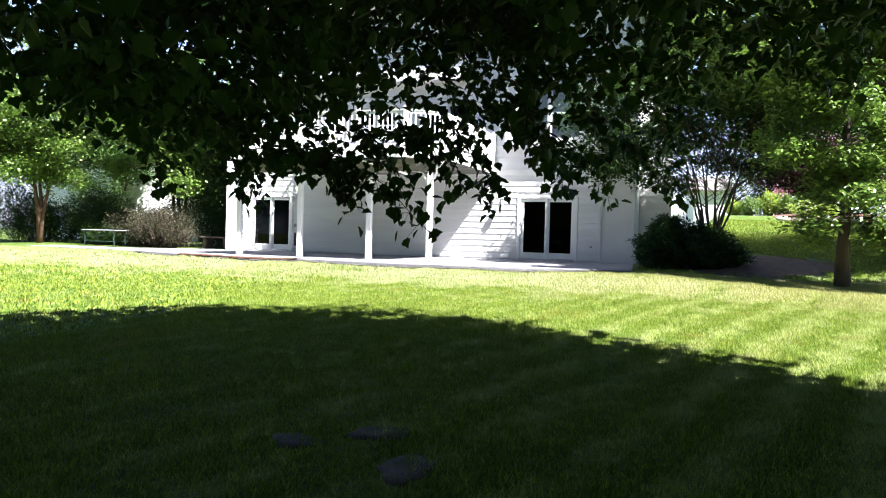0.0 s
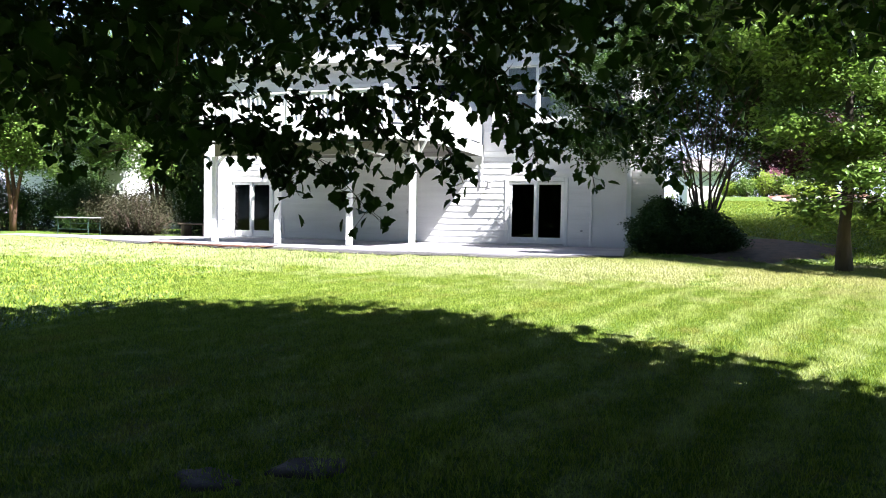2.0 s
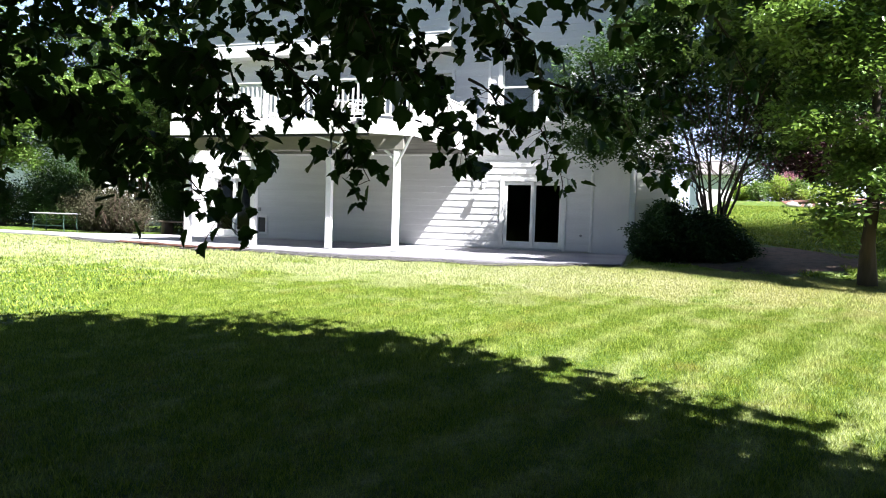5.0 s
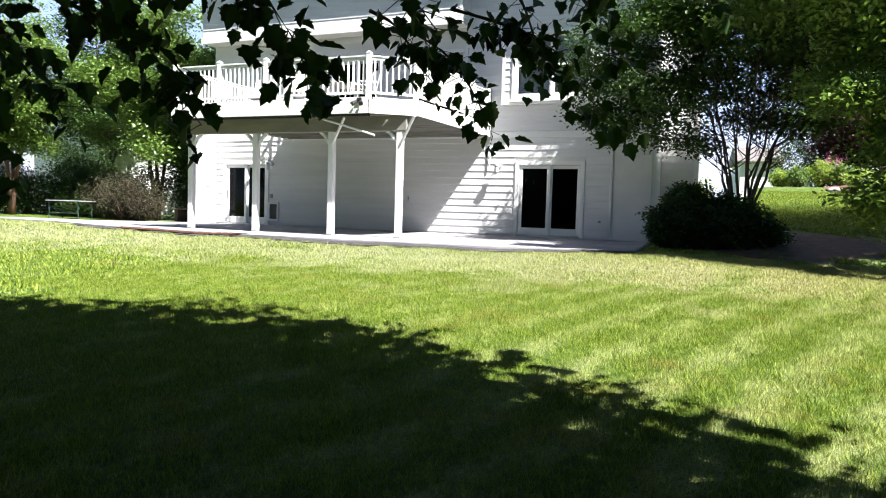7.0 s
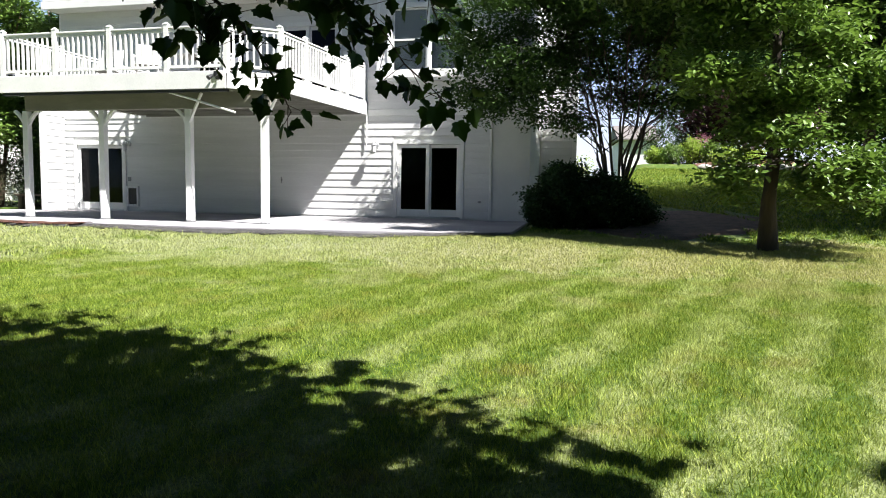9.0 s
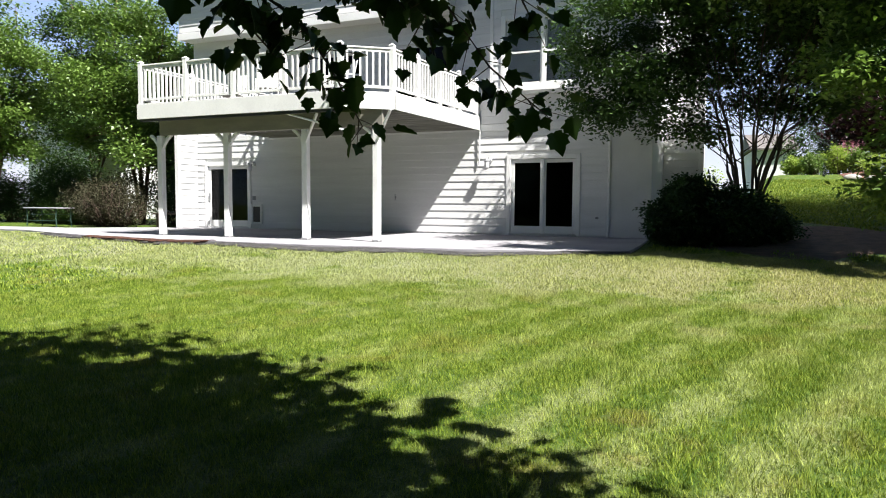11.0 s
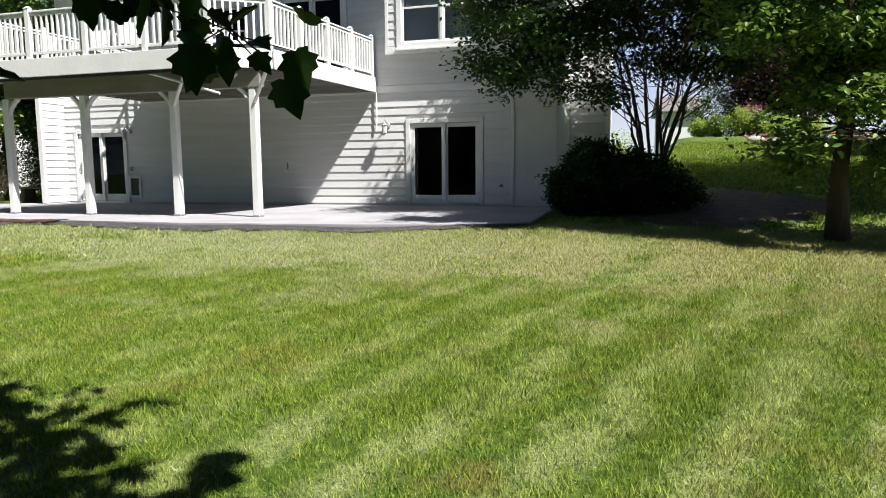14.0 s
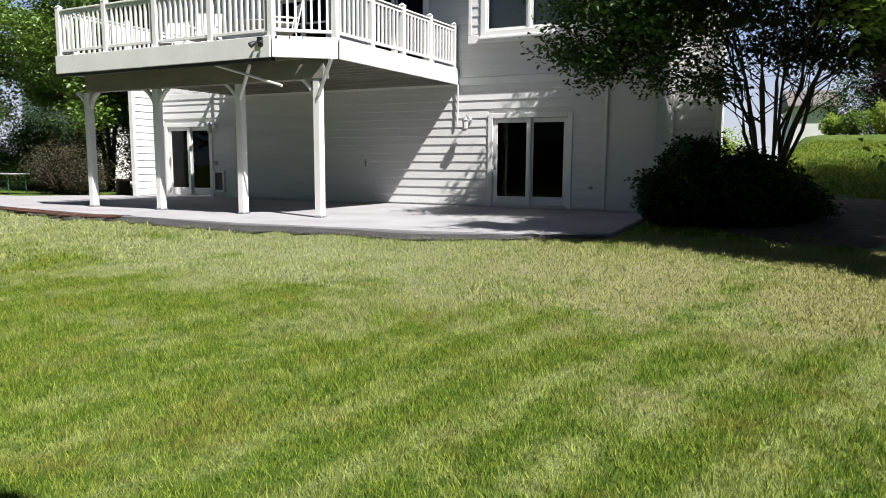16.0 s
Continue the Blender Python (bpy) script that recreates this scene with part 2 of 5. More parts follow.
        # fine dark specks paint the shade that blades would cast between them
        fine = noise_tex(n, l, v, 55.0, 4.0, 0.7)
        col = mix(n, l, ramp(n, l, fine, [(0.35, (0.85, 0.85, 0.85)), (0.68, (0.2, 0.2, 0.2))]), col, (0.04, 0.065, 0.012))
        l.new(col, b.inputs["Base Color"])
        bump(n, l, b, fine, 0.9, 0.03)
    return m


LAWN = make_lawn("lawn_soil_grass_blade_shade", False)
BLADES = make_lawn("grass_blade", True)


# ---- mesh helpers ----
def box(bm, x0, x1, y0, y1, z0, z1, bevel=0.0):
    g = bmesh.ops.create_cube(bm, size=1.0, matrix=Matrix.LocRotScale(((x0 + x1) / 2, (y0 + y1) / 2, (z0 + z1) / 2), None, (abs(x1 - x0), abs(y1 - y0), abs(z1 - z0))))
    if bevel:
        es = list({e for v in g["verts"] for e in v.link_edges})
        bmesh.ops.bevel(bm, geom=es, offset=bevel, segments=1, affect="EDGES")
    return bm


def beam(bm, a, b, w, h, bevel=0.0):
    """A bar from a to b, w wide and h high."""
    a, b = Vector(a), Vector(b)
    d = b - a
    q = d.to_track_quat("X", "Z")
    g = bmesh.ops.create_cube(bm, size=1.0, matrix=Matrix.LocRotScale((a + b) / 2, q, (d.length, w, h)))
    if bevel:
        es = list({e for v in g["verts"] for e in v.link_edges})
        bmesh.ops.bevel(bm, geom=es, offset=bevel, segments=1, affect="EDGES")
    return bm


def extrude_poly(bm, pts, axis, d0, d1):
    """A prism: pts are 2D, pushed along axis ('x', 'y' or 'z') from d0 to d1."""
    def at(p, d):
        return {"x": (d, p[0], p[1]), "y": (p[0], d, p[1]), "z": (p[0], p[1], d)}[axis]
    lo, hi = [bm.verts.new(at(p, d0)) for p in pts], [bm.verts.new(at(p, d1)) for p in pts]
    k = len(pts)
    bm.faces.new(lo[::-1]), bm.faces.new(hi)
    for i in range(k):
        bm.faces.new((lo[i], lo[(i + 1) % k], hi[(i + 1) % k], hi[i]))
    bmesh.ops.recalc_face_normals(bm, faces=bm.faces[:])
    return bm


def tube(bm, pts, radii, sides=6):
    rings = []
    for k, p in enumerate(pts):
        p = Vector(p)
        d = (Vector(pts[min(k + 1, len(pts) - 1)]) - Vector(pts[max(k - 1, 0)])).normalized()
        u = d.orthogonal().normalized()
        w = d.cross(u)
        rings.append([bm.verts.new(p + float(radii[k]) * (math.cos(a) * u + math.sin(a) * w)) for a in (2 * math.pi * i / sides for i in range(sides))])
    for r, s in zip(rings, rings[1:]):
        # match the rings' turn
        off = min(range(sides), key=lambda o: (r[0].co - s[o].co).length)
        for i in range(sides):
            bm.faces.new((r[i], r[(i + 1) % sides], s[(i + 1 + off) % sides], s[(i + off) % sides]))
    bm.faces.new(rings[0][::-1]), bm.faces.new(rings[-1])
    return bm


def lathe(bm, profile, at=(0, 0, 0), sides=12):
    rings = [[bm.verts.new((at[0] + r * math.cos(2 * math.pi * i / sides), at[1] + r * math.sin(2 * math.pi * i / sides), at[2] + z)) for i in range(sides)] for r, z in profile]
    for r, s in zip(rings, rings[1:]):
        for i in range(sides):
            bm.faces.new((r[i], r[(i + 1) % sides], s[(i + 1) % sides], s[i]))
    bm.faces.new(rings[0][::-1]), bm.faces.new(rings[-1])
    return bm


def mesh_of(name, bm, mat, smooth=False):
    me = bpy.data.meshes.new(name)
    bm.to_mesh(me)
    bm.free()
    me.materials.append(mat)
    if smooth:
        me.shade_smooth()
    return me


def part(name, bm, mat, parent=None, label="", smooth=False):
    ob = new(name, mesh_of(name, bm, mat, smooth))
    ob.parent = parent
    return tagged(ob, label)


def raw_mesh(name, verts, loops, counts, mat):
    me = bpy.data.meshes.new(name)
    me.vertices.add(len(verts))
    me.vertices.foreach_set("co", np.ascontiguousarray(verts, dtype=np.float32).ravel())
    me.loops.add(len(loops))
    me.loops.foreach_set("vertex_index", np.ascontiguousarray(loops, dtype=np.int32))
    me.polygons.add(len(counts))
    starts = np.concatenate(([0], np.cumsum(counts)[:-1])).astype(np.int32)
    me.polygons.foreach_set("loop_start", starts)
    me.polygons.foreach_set("loop_total", np.asarray(counts, dtype=np.int32))
    me.materials.append(mat)
    me.update(calc_edges=True)
    me.validate()
    return me


# leaf outlines, stalk at the origin, tip along +y
half = [(0.09, -0.05), (0.32, 0.0), (0.31, 0.13), (0.53, 0.33), (0.41, 0.41), (0.43, 0.60), (0.25, 0.64), (0.15, 0.82)]
MAPLE_SHAPE = np.array([(0, 0, 0)] + [(x, y, 0.25 * abs(x)) for x, y in half] + [(0, 1, -0.12)] + [(-x, y, 0.25 * abs(x)) for x, y in half[::-1]])
OVAL_SHAPE = np.array([(0, 0, 0), (0.27, 0.32, 0.07), (0.22, 0.7, 0.05), (0, 1, -0.08), (-0.22, 0.7, 0.05), (-0.27, 0.32, 0.07)])
FAR_SHAPE = np.array([(0, 0, 0), (0.29, 0.48, 0.07), (0, 1, -0.08), (-0.29, 0.48, 0.07)])


def leaf_mesh(name, rng, centres, size, shape, mat, droop=0.5, up=0.55):
    """One leaf at each centre: its face mostly upwards, its tip hanging by droop."""
    n = len(centres)
    nrm = rng.normal(size=(n, 3))
    nrm[:, 2] = np.abs(nrm[:, 2]) + up * 2
    nrm /= np.linalg.norm(nrm, axis=1)[:, None]
    tip = rng.normal(size=(n, 3))
    tip[:, 2] -= droop * 2
    tip -= (tip * nrm).sum(1)[:, None] * nrm
    tip /= np.linalg.norm(tip, axis=1)[:, None]
    side = np.cross(tip, nrm)
    s = size * rng.uniform(0.65, 1.2, n)
    v = centres[:, None, :] + s[:, None, None] * (shape[None, :, 0:1] * side[:, None] + shape[None, :, 1:2] * tip[:, None] + shape[None, :, 2:3] * nrm[:, None])
    k = len(shape)
    # two halves folded along the midrib
    mid = k // 2
    a = list(range(0, mid + 1))
    b = [0] + list(range(mid, k))
    base = (np.arange(n) * k)[:, None]
    loops = np.concatenate([base + np.array(a)[None], base + np.array(b)[None]], axis=1).ravel()
    counts = np.tile([len(a), len(b)], n)
    return raw_mesh(name, v.reshape(-1, 3), loops, counts, mat)


def lumps(p, scale, seed=0.0):
    """Soft random value at each point, for gaps between clumps of leaves."""
    return np.array([noise.noise(Vector((x * scale[0] + seed, y * scale[1] + 1.7 * seed, z * scale[2]))) for x, y, z in p])


def smooth01(x):
    x = np.clip(x, 0, 1)
    return x * x * (3 - 2 * x)


def ground_z(x, y):
    """Lawn that rises gently to the patio, level behind it, with a grassy bank beside the house."""
    x, y = np.asarray(x, float), np.asarray(y, float)
    z = -0.66 + 0.031 * np.clip(y, -20, 17)
    z = z + 0.12 * smooth01((y - 14.3) / 2.2) * smooth01((-x + 3) / 3.0)
    bank = 0.112 * np.clip(y - 18.3, 0, 20.5) + 0.06 * smooth01((y - 17.5) / 2)
    z = z + bank * smooth01((x - 0.2) / 2.6) * (1 - 0.35 * smooth01((x - 8) / 10))
    z = z + 0.012 * np.sin(1.7 * x + 0.6 * y) + 0.012 * np.sin(0.9 * y - 0.7 * x)
    return z


LITTER = (2.6, 20.7, 2.5, 2.3)      # centre and half widths of the bare ground


def gz(x, y):
    return float(ground_z(x, y))


# ---- the ground ----
def grid_sheet(name, xs, ys, mat):
    X, Y = np.meshgrid(xs, ys)
    v = np.stack([X, Y, ground_z(X, Y)], -1).reshape(-1, 3)
    w = len(xs)
    i = (np.arange(len(ys) - 1)[:, None] * w + np.arange(w - 1)[None]).ravel()
    loops = np.stack([i, i + 1, i + w + 1, i + w], 1).ravel()
    me = raw_mesh(name, v, loops, np.full(len(i), 4), mat)
    me.shade_smooth()
    return new(name, me)


xs = np.concatenate([[-700, -300, -120, -60], np.arange(-36, 24.1, 0.5), [40, 80, 160, 400, 700]])
ys = np.concatenate([[-400, -150, -60, -30], np.arange(-14, 48.1, 0.5), [60, 90, 150, 300, 700]])
tagged(grid_sheet("ground", xs, ys, LAWN), "mown green lawn with pale dry patches", "lawn", kind="structure")


def slab_outline():
    front = [(-22.0, 18.9), (-18.0, 18.5), (-15.5, 17.6), (-13.5, 17.05), (-10.0, 16.6), (-6.5, 16.45), (-3.0, 16.75), (-1.2, 17.15), (-0.35, 17.75)]
    back = [(-0.45, 20.0), (-0.62, 22.79), (-15.7, 22.79), (-18.5, 20.4), (-22.0, 20.1)]
    return front + back


bm = bmesh.new()
extrude_poly(bm, slab_outline(), "z", -0.3, 0.02)
bmesh.ops.bevel(bm, geom=[e for e in bm.edges if all(v.co.z > 0 for v in e.verts) and len(e.link_faces) == 2], offset=0.015, segments=2, affect="EDGES")
tagged(part("patio", bm, CONCRETE), "pale grey concrete patio slab under the deck", "patio", kind="structure")


def bed_strip(name, mat, pts, width, label, category, lift=0.012):
    """Loose strip laid along a line on the lawn."""
    bm = bmesh.new()
    rng = random.Random(5)
    rows = []
    for x, y in pts:
        w = width * rng.uniform(0.75, 1.2)
        rows.append([bm.verts.new((x, y - w + w * k / 4, max(gz(x, y - w + w * k / 4), -0.3) + lift + 0.03 * math.sin(math.pi * k / 4) * rng.uniform(0.6, 1.3))) for k in range(5)])
    for r, s in zip(rows, rows[1:]):
        for k in range(4):
            bm.faces.new((r[k], s[k], s[k + 1], r[k + 1]))
    bmesh.ops.solidify(bm, geom=bm.faces[:], thickness=0.03)
    return tagged(part(name, bm, mat, smooth=True), label, category, kind="stuff")


def along(pts, step):
    out = []
    for (x0, y0), (x1, y1) in zip(pts, pts[1:]):
        k = max(1, int(abs(x1 - x0) / step))
        out += [(x0 + (x1 - x0) * i / k, y0 + (y1 - y0) * i / k) for i in range(k)]
    return out + [pts[-1]]


front_edge = slab_outline()[2:9]
bed_strip("gravel", GRAVEL, along([(x, y + 0.02) for x, y in front_edge], 0.25), 0.62, "dark grey gravel strip along the patio edge", "gravel")
bed_strip("mulch", MULCH, along([(-13.2, 16.92), (-11.0, 16.66), (-9.0, 16.52)], 0.2), 0.42, "red brown bark mulch beside the patio edge", "mulch", 0.045)

# ---- the house ----
WY = 22.8            # face of the garden wall
WT = 0.22
EXPO = 0.205         # one siding board


def wall_with_holes(name, x0, x1, z0, z1, y0, y1, holes, mat, label):
    """A wall along x, built of blocks that leave the openings free."""
    bm = bmesh.new()
    cuts = sorted({x0, x1, *[h[0] for h in holes], *[h[1] for h in holes]})
    for a, b in zip(cuts, cuts[1:]):
        spans = sorted((h[2], h[3]) for h in holes if h[0] <= a + 1e-6 and h[1] >= b - 1e-6)
        z = z0
        for lo, hi in spans + [(z1, z1)]:
            if lo - z > 1e-4:
                box(bm, a, b, y0, y1, z, lo)
            z = hi
    return tagged(part(name, bm, mat), label, "wall", kind="structure")


DOOR_R = (-4.36, -2.50, 0.06, 2.12)
DOOR_L = (-14.95, -13.22, 0.06, 2.10)
PET = (-13.10, -12.74, 0.20, 0.78)
WIN = (-4.45, -2.35, 4.02, 5.75)
UPDOOR = (-7.95, -6.10, 3.36, 5.45)
UPWIN = (-10.6, -9.0, 4.05, 5.35)
HOLES = [DOOR_R, DOOR_L, PET, WIN, UPDOOR, UPWIN]
XL, XR = -15.48, -1.67
XR2 = -0.62
wall_front = wall_with_holes("wall_south", XL, XR2, -0.4, 8.6, WY + 0.015, WY + WT, HOLES, STUCCO, "white house wall with lap siding facing the garden")


def board_mesh(length):
    """One lap board: thin top edge, thick lower edge, a drip under it."""
    bm = bmesh.new()
    extrude_poly(bm, [(0.012, 0.0), (-0.022, 0.0), (-0.024, 0.006), (-0.004, EXPO + 0.012), (0.012, EXPO + 0.012)], "x", 0, length)
    return mesh_of("plank", bm, WHITE)


def lay_boards(parent, x0, x1, z0, z1, y, holes, margin=0.0):
    z = z0
    while z < z1 - 0.05:
        segs = [(x0, x1)]
        for h in holes:
            if h[2] - margin < z + EXPO and h[3] + margin > z:
                nxt = []
                for a, b in segs:
                    if h[0] - margin > a:
                        nxt.append((a, min(b, h[0] - margin)))
                    if h[1] + margin < b:
                        nxt.append((max(a, h[1] + margin), b))
                segs = [s for s in nxt if s[1] - s[0] > 0.03]
        for a, b in segs:
            key = round(b - a, 3)
            if key not in BOARDS:
                BOARDS[key] = board_mesh(b - a)
            ob = new("plank", BOARDS[key])
            ob.location = (a, y, z)
            ob.parent = parent
        z += EXPO


BOARDS = {}
lay_boards(wall_front, XL + 0.1, XR - 0.05, 0.06, 2.86, WY, HOLES, 0.09)
lay_boards(wall_front, XL + 0.1, XR2 - 0.09, 3.06, 3.75, WY, HOLES, 0.11)
lay_boards(wall_front, XL + 0.1, -4.90, 3.06 + 4 * EXPO, 8.4, WY, HOLES, 0.11)

bm = bmesh.new()
box(bm, XL, XR2 + 0.03, WY - 0.035, WY + 0.02, 2.87, 3.05, 0.008)
tagged(part("trim", bm, TRIM), "white belt board across the house wall", "trim", kind="structure")
bm = bmesh.new()
box(bm, XR - 0.045, XR + 0.02, WY - 0.03, WY + 0.02, 0.03, 2.865, 0.006)
tagged(part("trim", bm, TRIM), "white upright trim where the siding ends", "trim", kind="structure")
bm = bmesh.new()
box(bm, XR2 - 0.09, XR2 + 0.03, WY - 0.036, WY + 0.09, 3.055, 8.6, 0.008)
tagged(part("trim", bm, TRIM), "white corner board of the house", "trim", kind="structure")

# side wing set back behind the big shrub, sides and back
BACK = 33.0
wing = wall_with_holes("wall_wing", XR2, 0.42, -0.4, 8.6, 25.3, 25.52, [], STUCCO, "white set-back house wall")
lay_boards(wing, XR2 + 0.02, 0.33, 1.3, 8.4, 25.28, [])
bm = bmesh.new()
box(bm, 0.33, 0.46, 25.24, 25.4, -0.2, 8.6, 0.01)
tagged(part("trim", bm, TRIM), "white corner board of the set-back wall", "trim", kind="structure")


def plain_wall(name, x0, x1, y0, y1, z0, z1, mat, label):
    bm = bmesh.new()
    box(bm, x0, x1, y0, y1, z0, z1)
    return tagged(part(name, bm, mat), label, "wall", kind="structure")


plain_wall("wall_east", XR2 - WT, XR2, WY + WT, 25.52, -0.4, 8.6, STUCCO, "white rendered side wall of the house")
plain_wall("wall_east_wing", 0.22, 0.42, 25.52, 26.2, -0.4, 8.6, STUCCO, "white rendered side wall of the house")
plain_wall("wall_wing_back", XR2, 0.42, 26.2, 26.4, -0.4, 8.6, STUCCO, "white rendered back of the set-back wing")
plain_wall("wall_east_rear", XR2 - WT, XR2, 26.4, BACK, -0.4, 8.6, STUCCO, "white rendered side wall of the house")
plain_wall("wall_west", XL, XL + WT, WY + WT, BACK, -0.4, 8.6, STUCCO, "white rendered side wall of the house")
plain_wall("wall_north", XL, XR2, BACK, BACK + WT, -0.4, 8.6, STUCCO, "white rendered back wall of the house")
# gloom of the unlit rooms is put into their dark paint
plain_wall("wall_inner", XL + WT, XR2 - WT, 27.0, 27.1, 0.0, 8.5, DARKROOM, "inner wall behind the glass doors, painted dark for gloom")
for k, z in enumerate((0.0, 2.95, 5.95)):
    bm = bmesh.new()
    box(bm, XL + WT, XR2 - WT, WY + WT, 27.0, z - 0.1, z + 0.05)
    tagged(part("floor" if k == 0 else "ceiling", bm, DARKROOM), "floor inside the house, painted dark for gloom", "floor", kind="structure")
bm = bmesh.new()
extrude_poly(bm, [(21.6, 8.45), (21.6, 8.6), (27.9, 11.9), (33.6, 8.75), (33.6, 8.55)], "x", XL - 0.5, 0.9)
tagged(part("roof", bm, ROOF), "grey shingle roof of the white house", "roof", kind="structure")

# jutting storey above the deck
OV_Y, OV_Z, OV_X = 22.15, 6.12, -6.0
bm = bmesh.new()
box(bm, XL, OV_X, OV_Y + 0.015, WY - 0.04, OV_Z, 8.45)
over = tagged(part("wall_upper", bm, STUCCO), "white jutting upper storey with lap siding", "wall", kind="structure")
lay_boards(over, XL + 0.05, OV_X - 0.09, OV_Z + 0.2, 8.3, OV_Y, [])
bm = bmesh.new()
box(bm, XL - 0.02, OV_X + 0.02, OV_Y - 0.03, OV_Y + 0.01, OV_Z - 0.03, OV_Z + 0.19, 0.008)
box(bm, OV_X - 0.09, OV_X + 0.021, OV_Y - 0.031, WY - 0.05, OV_Z + 0.195, 8.3, 0.006)
tagged(part("trim", bm, TRIM), "white band under the jutting storey", "trim", kind="structure")

# shallow bay that holds the big window
BAY = 0.25
bay = wall_with_holes("wall_bay", -4.86, -1.0, 3.80, 8.45, WY - BAY + 0.015, WY - 0.03, [WIN], STUCCO, "white shallow bay with lap siding")
lay_boards(bay, -4.78, -1.08, 3.98, 8.3, WY - BAY, [WIN], 0.11)
bm = bmesh.new()
box(bm, -4.88, -0.98, WY - BAY - 0.03, WY - BAY + 0.01, 3.78, 3.97, 0.008)
for x in (-4.87, -1.07):
    box(bm, x, x + 0.085, WY - BAY - 0.031, WY - BAY + 0.02, 3.975, 8.3, 0.006)
tagged(part("trim", bm, TRIM), "white boards round the shallow bay", "trim", kind="structure")

# short wing wall at the house's end
fin = plain_wall("wall_fin", -15.47, -15.36, 21.95, WY - 0.001, -0.3, 3.4, STUCCO, "short white wing wall beside the patio door")
z = 0.06
while z < 3.2:
    bm = bmesh.new()
    extrude_poly(bm, [(-15.37, z), (-15.336, z), (-15.334, z + 0.006), (-15.354, z + EXPO), (-15.37, z + EXPO)], "y", 21.98, WY - 0.03)
    part("plank", bm, WHITE, fin)
    z += EXPO
bm = bmesh.new()
box(bm, -15.48, -15.325, 21.88, 21.975, 0.03, 3.4, 0.008)
tagged(part("trim", bm, TRIM), "white end board of the wing wall", "trim", kind="structure")


# ---- doors and windows ----
def sliding_door(name, hole, label, handle_left=True, curtain=True, mull=0.5):
    x0, x1, z0, z1 = hole
    root = tagged(new(name), label, "door", kind="structure")
    y = WY
    bm = bmesh.new()
    w = 0.085
    box(bm, x0 - w, x0 + 0.03, y - 0.045, y + 0.03, z0 - 0.03, z1 + w, 0.006)
    box(bm, x1 - 0.03, x1 + w, y - 0.045, y + 0.03, z0 - 0.03, z1 + w, 0.006)
    box(bm, x0 + 0.032, x1 - 0.032, y - 0.045, y + 0.03, z1 - 0.03, z1 + w, 0.006)
    part("door_frame", bm, TRIM, root)
    bm = bmesh.new()
    box(bm, x0, x1, y - 0.06, y + 0.16, z0 - 0.045, z0 + 0.012, 0.006)
    part("sill", bm, METAL, root)
    xm = x0 + (x1 - x0) * mull
    for k, (a, b, yy) in enumerate(((x0 + 0.035, xm + 0.03, y + 0.0), (xm - 0.03, x1 - 0.035, y + 0.06))):
        bm = bmesh.new()
        s, lo, hi = 0.105, z0 + 0.02, z1 - 0.035
        box(bm, a, a + s, yy, yy + 0.045, lo, hi, 0.006)
        box(bm, b - s, b, yy, yy + 0.045, lo, hi, 0.006)
        box(bm, a + s + 0.001, b - s - 0.001, yy + 0.001, yy + 0.044, lo, lo + 0.2, 0.006)
        box(bm, a + s + 0.001, b - s - 0.001, yy + 0.001, yy + 0.044, hi - 0.1, hi, 0.006)
        leaf = part("door_panel", bm, TRIM, root)
        bm = bmesh.new()
        box(bm, a + s - 0.005, b - s + 0.005, yy + 0.018, yy + 0.026, lo + 0.195, hi - 0.095)
        part("pane", bm, GLASS, leaf, "dark glass pane")
        if k == 0:
            bm = bmesh.new()
            hx = a + 0.05 if handle_left else b - 0.05
            box(bm, hx - 0.02, hx + 0.02, yy - 0.012, yy, 0.9, 1.2, 0.004)
            beam(bm, (hx, yy - 0.05, 0.96), (hx, yy - 0.05, 1.14), 0.02, 0.02, 0.004)
            beam(bm, (hx, yy - 0.05, 0.97), (hx, yy - 0.01, 0.97), 0.015, 0.015)
            beam(bm, (hx, yy - 0.05, 1.13), (hx, yy - 0.01, 1.13), 0.015, 0.015)
            part("door_handle", bm, GREY_PAINT, leaf, "grey metal handle")
    if curtain:
        bm = bmesh.new()
        cx = x0 + (x1 - x0) * 0.40
        pts = [(cx + 0.03 * i, y + 0.32 + 0.025 * (i % 2)) for i in range(6)]
        extrude_poly(bm, pts + [(px, py + 0.01) for px, py in pts[::-1]], "z", 0.1, z1 - 0.05)
        tagged(part("curtain", bm, CURTAIN), "pale cloth curtain drawn aside behind the glass", "curtain")
    return root


sliding_door("door_1", DOOR_R, "white framed sliding glass patio door, closed")
sliding_door("door_2", DOOR_L, "white framed sliding patio door beside the wing wall", True, False)
sliding_door("door_3", UPDOOR, "white sliding glass door onto the deck", True, False)


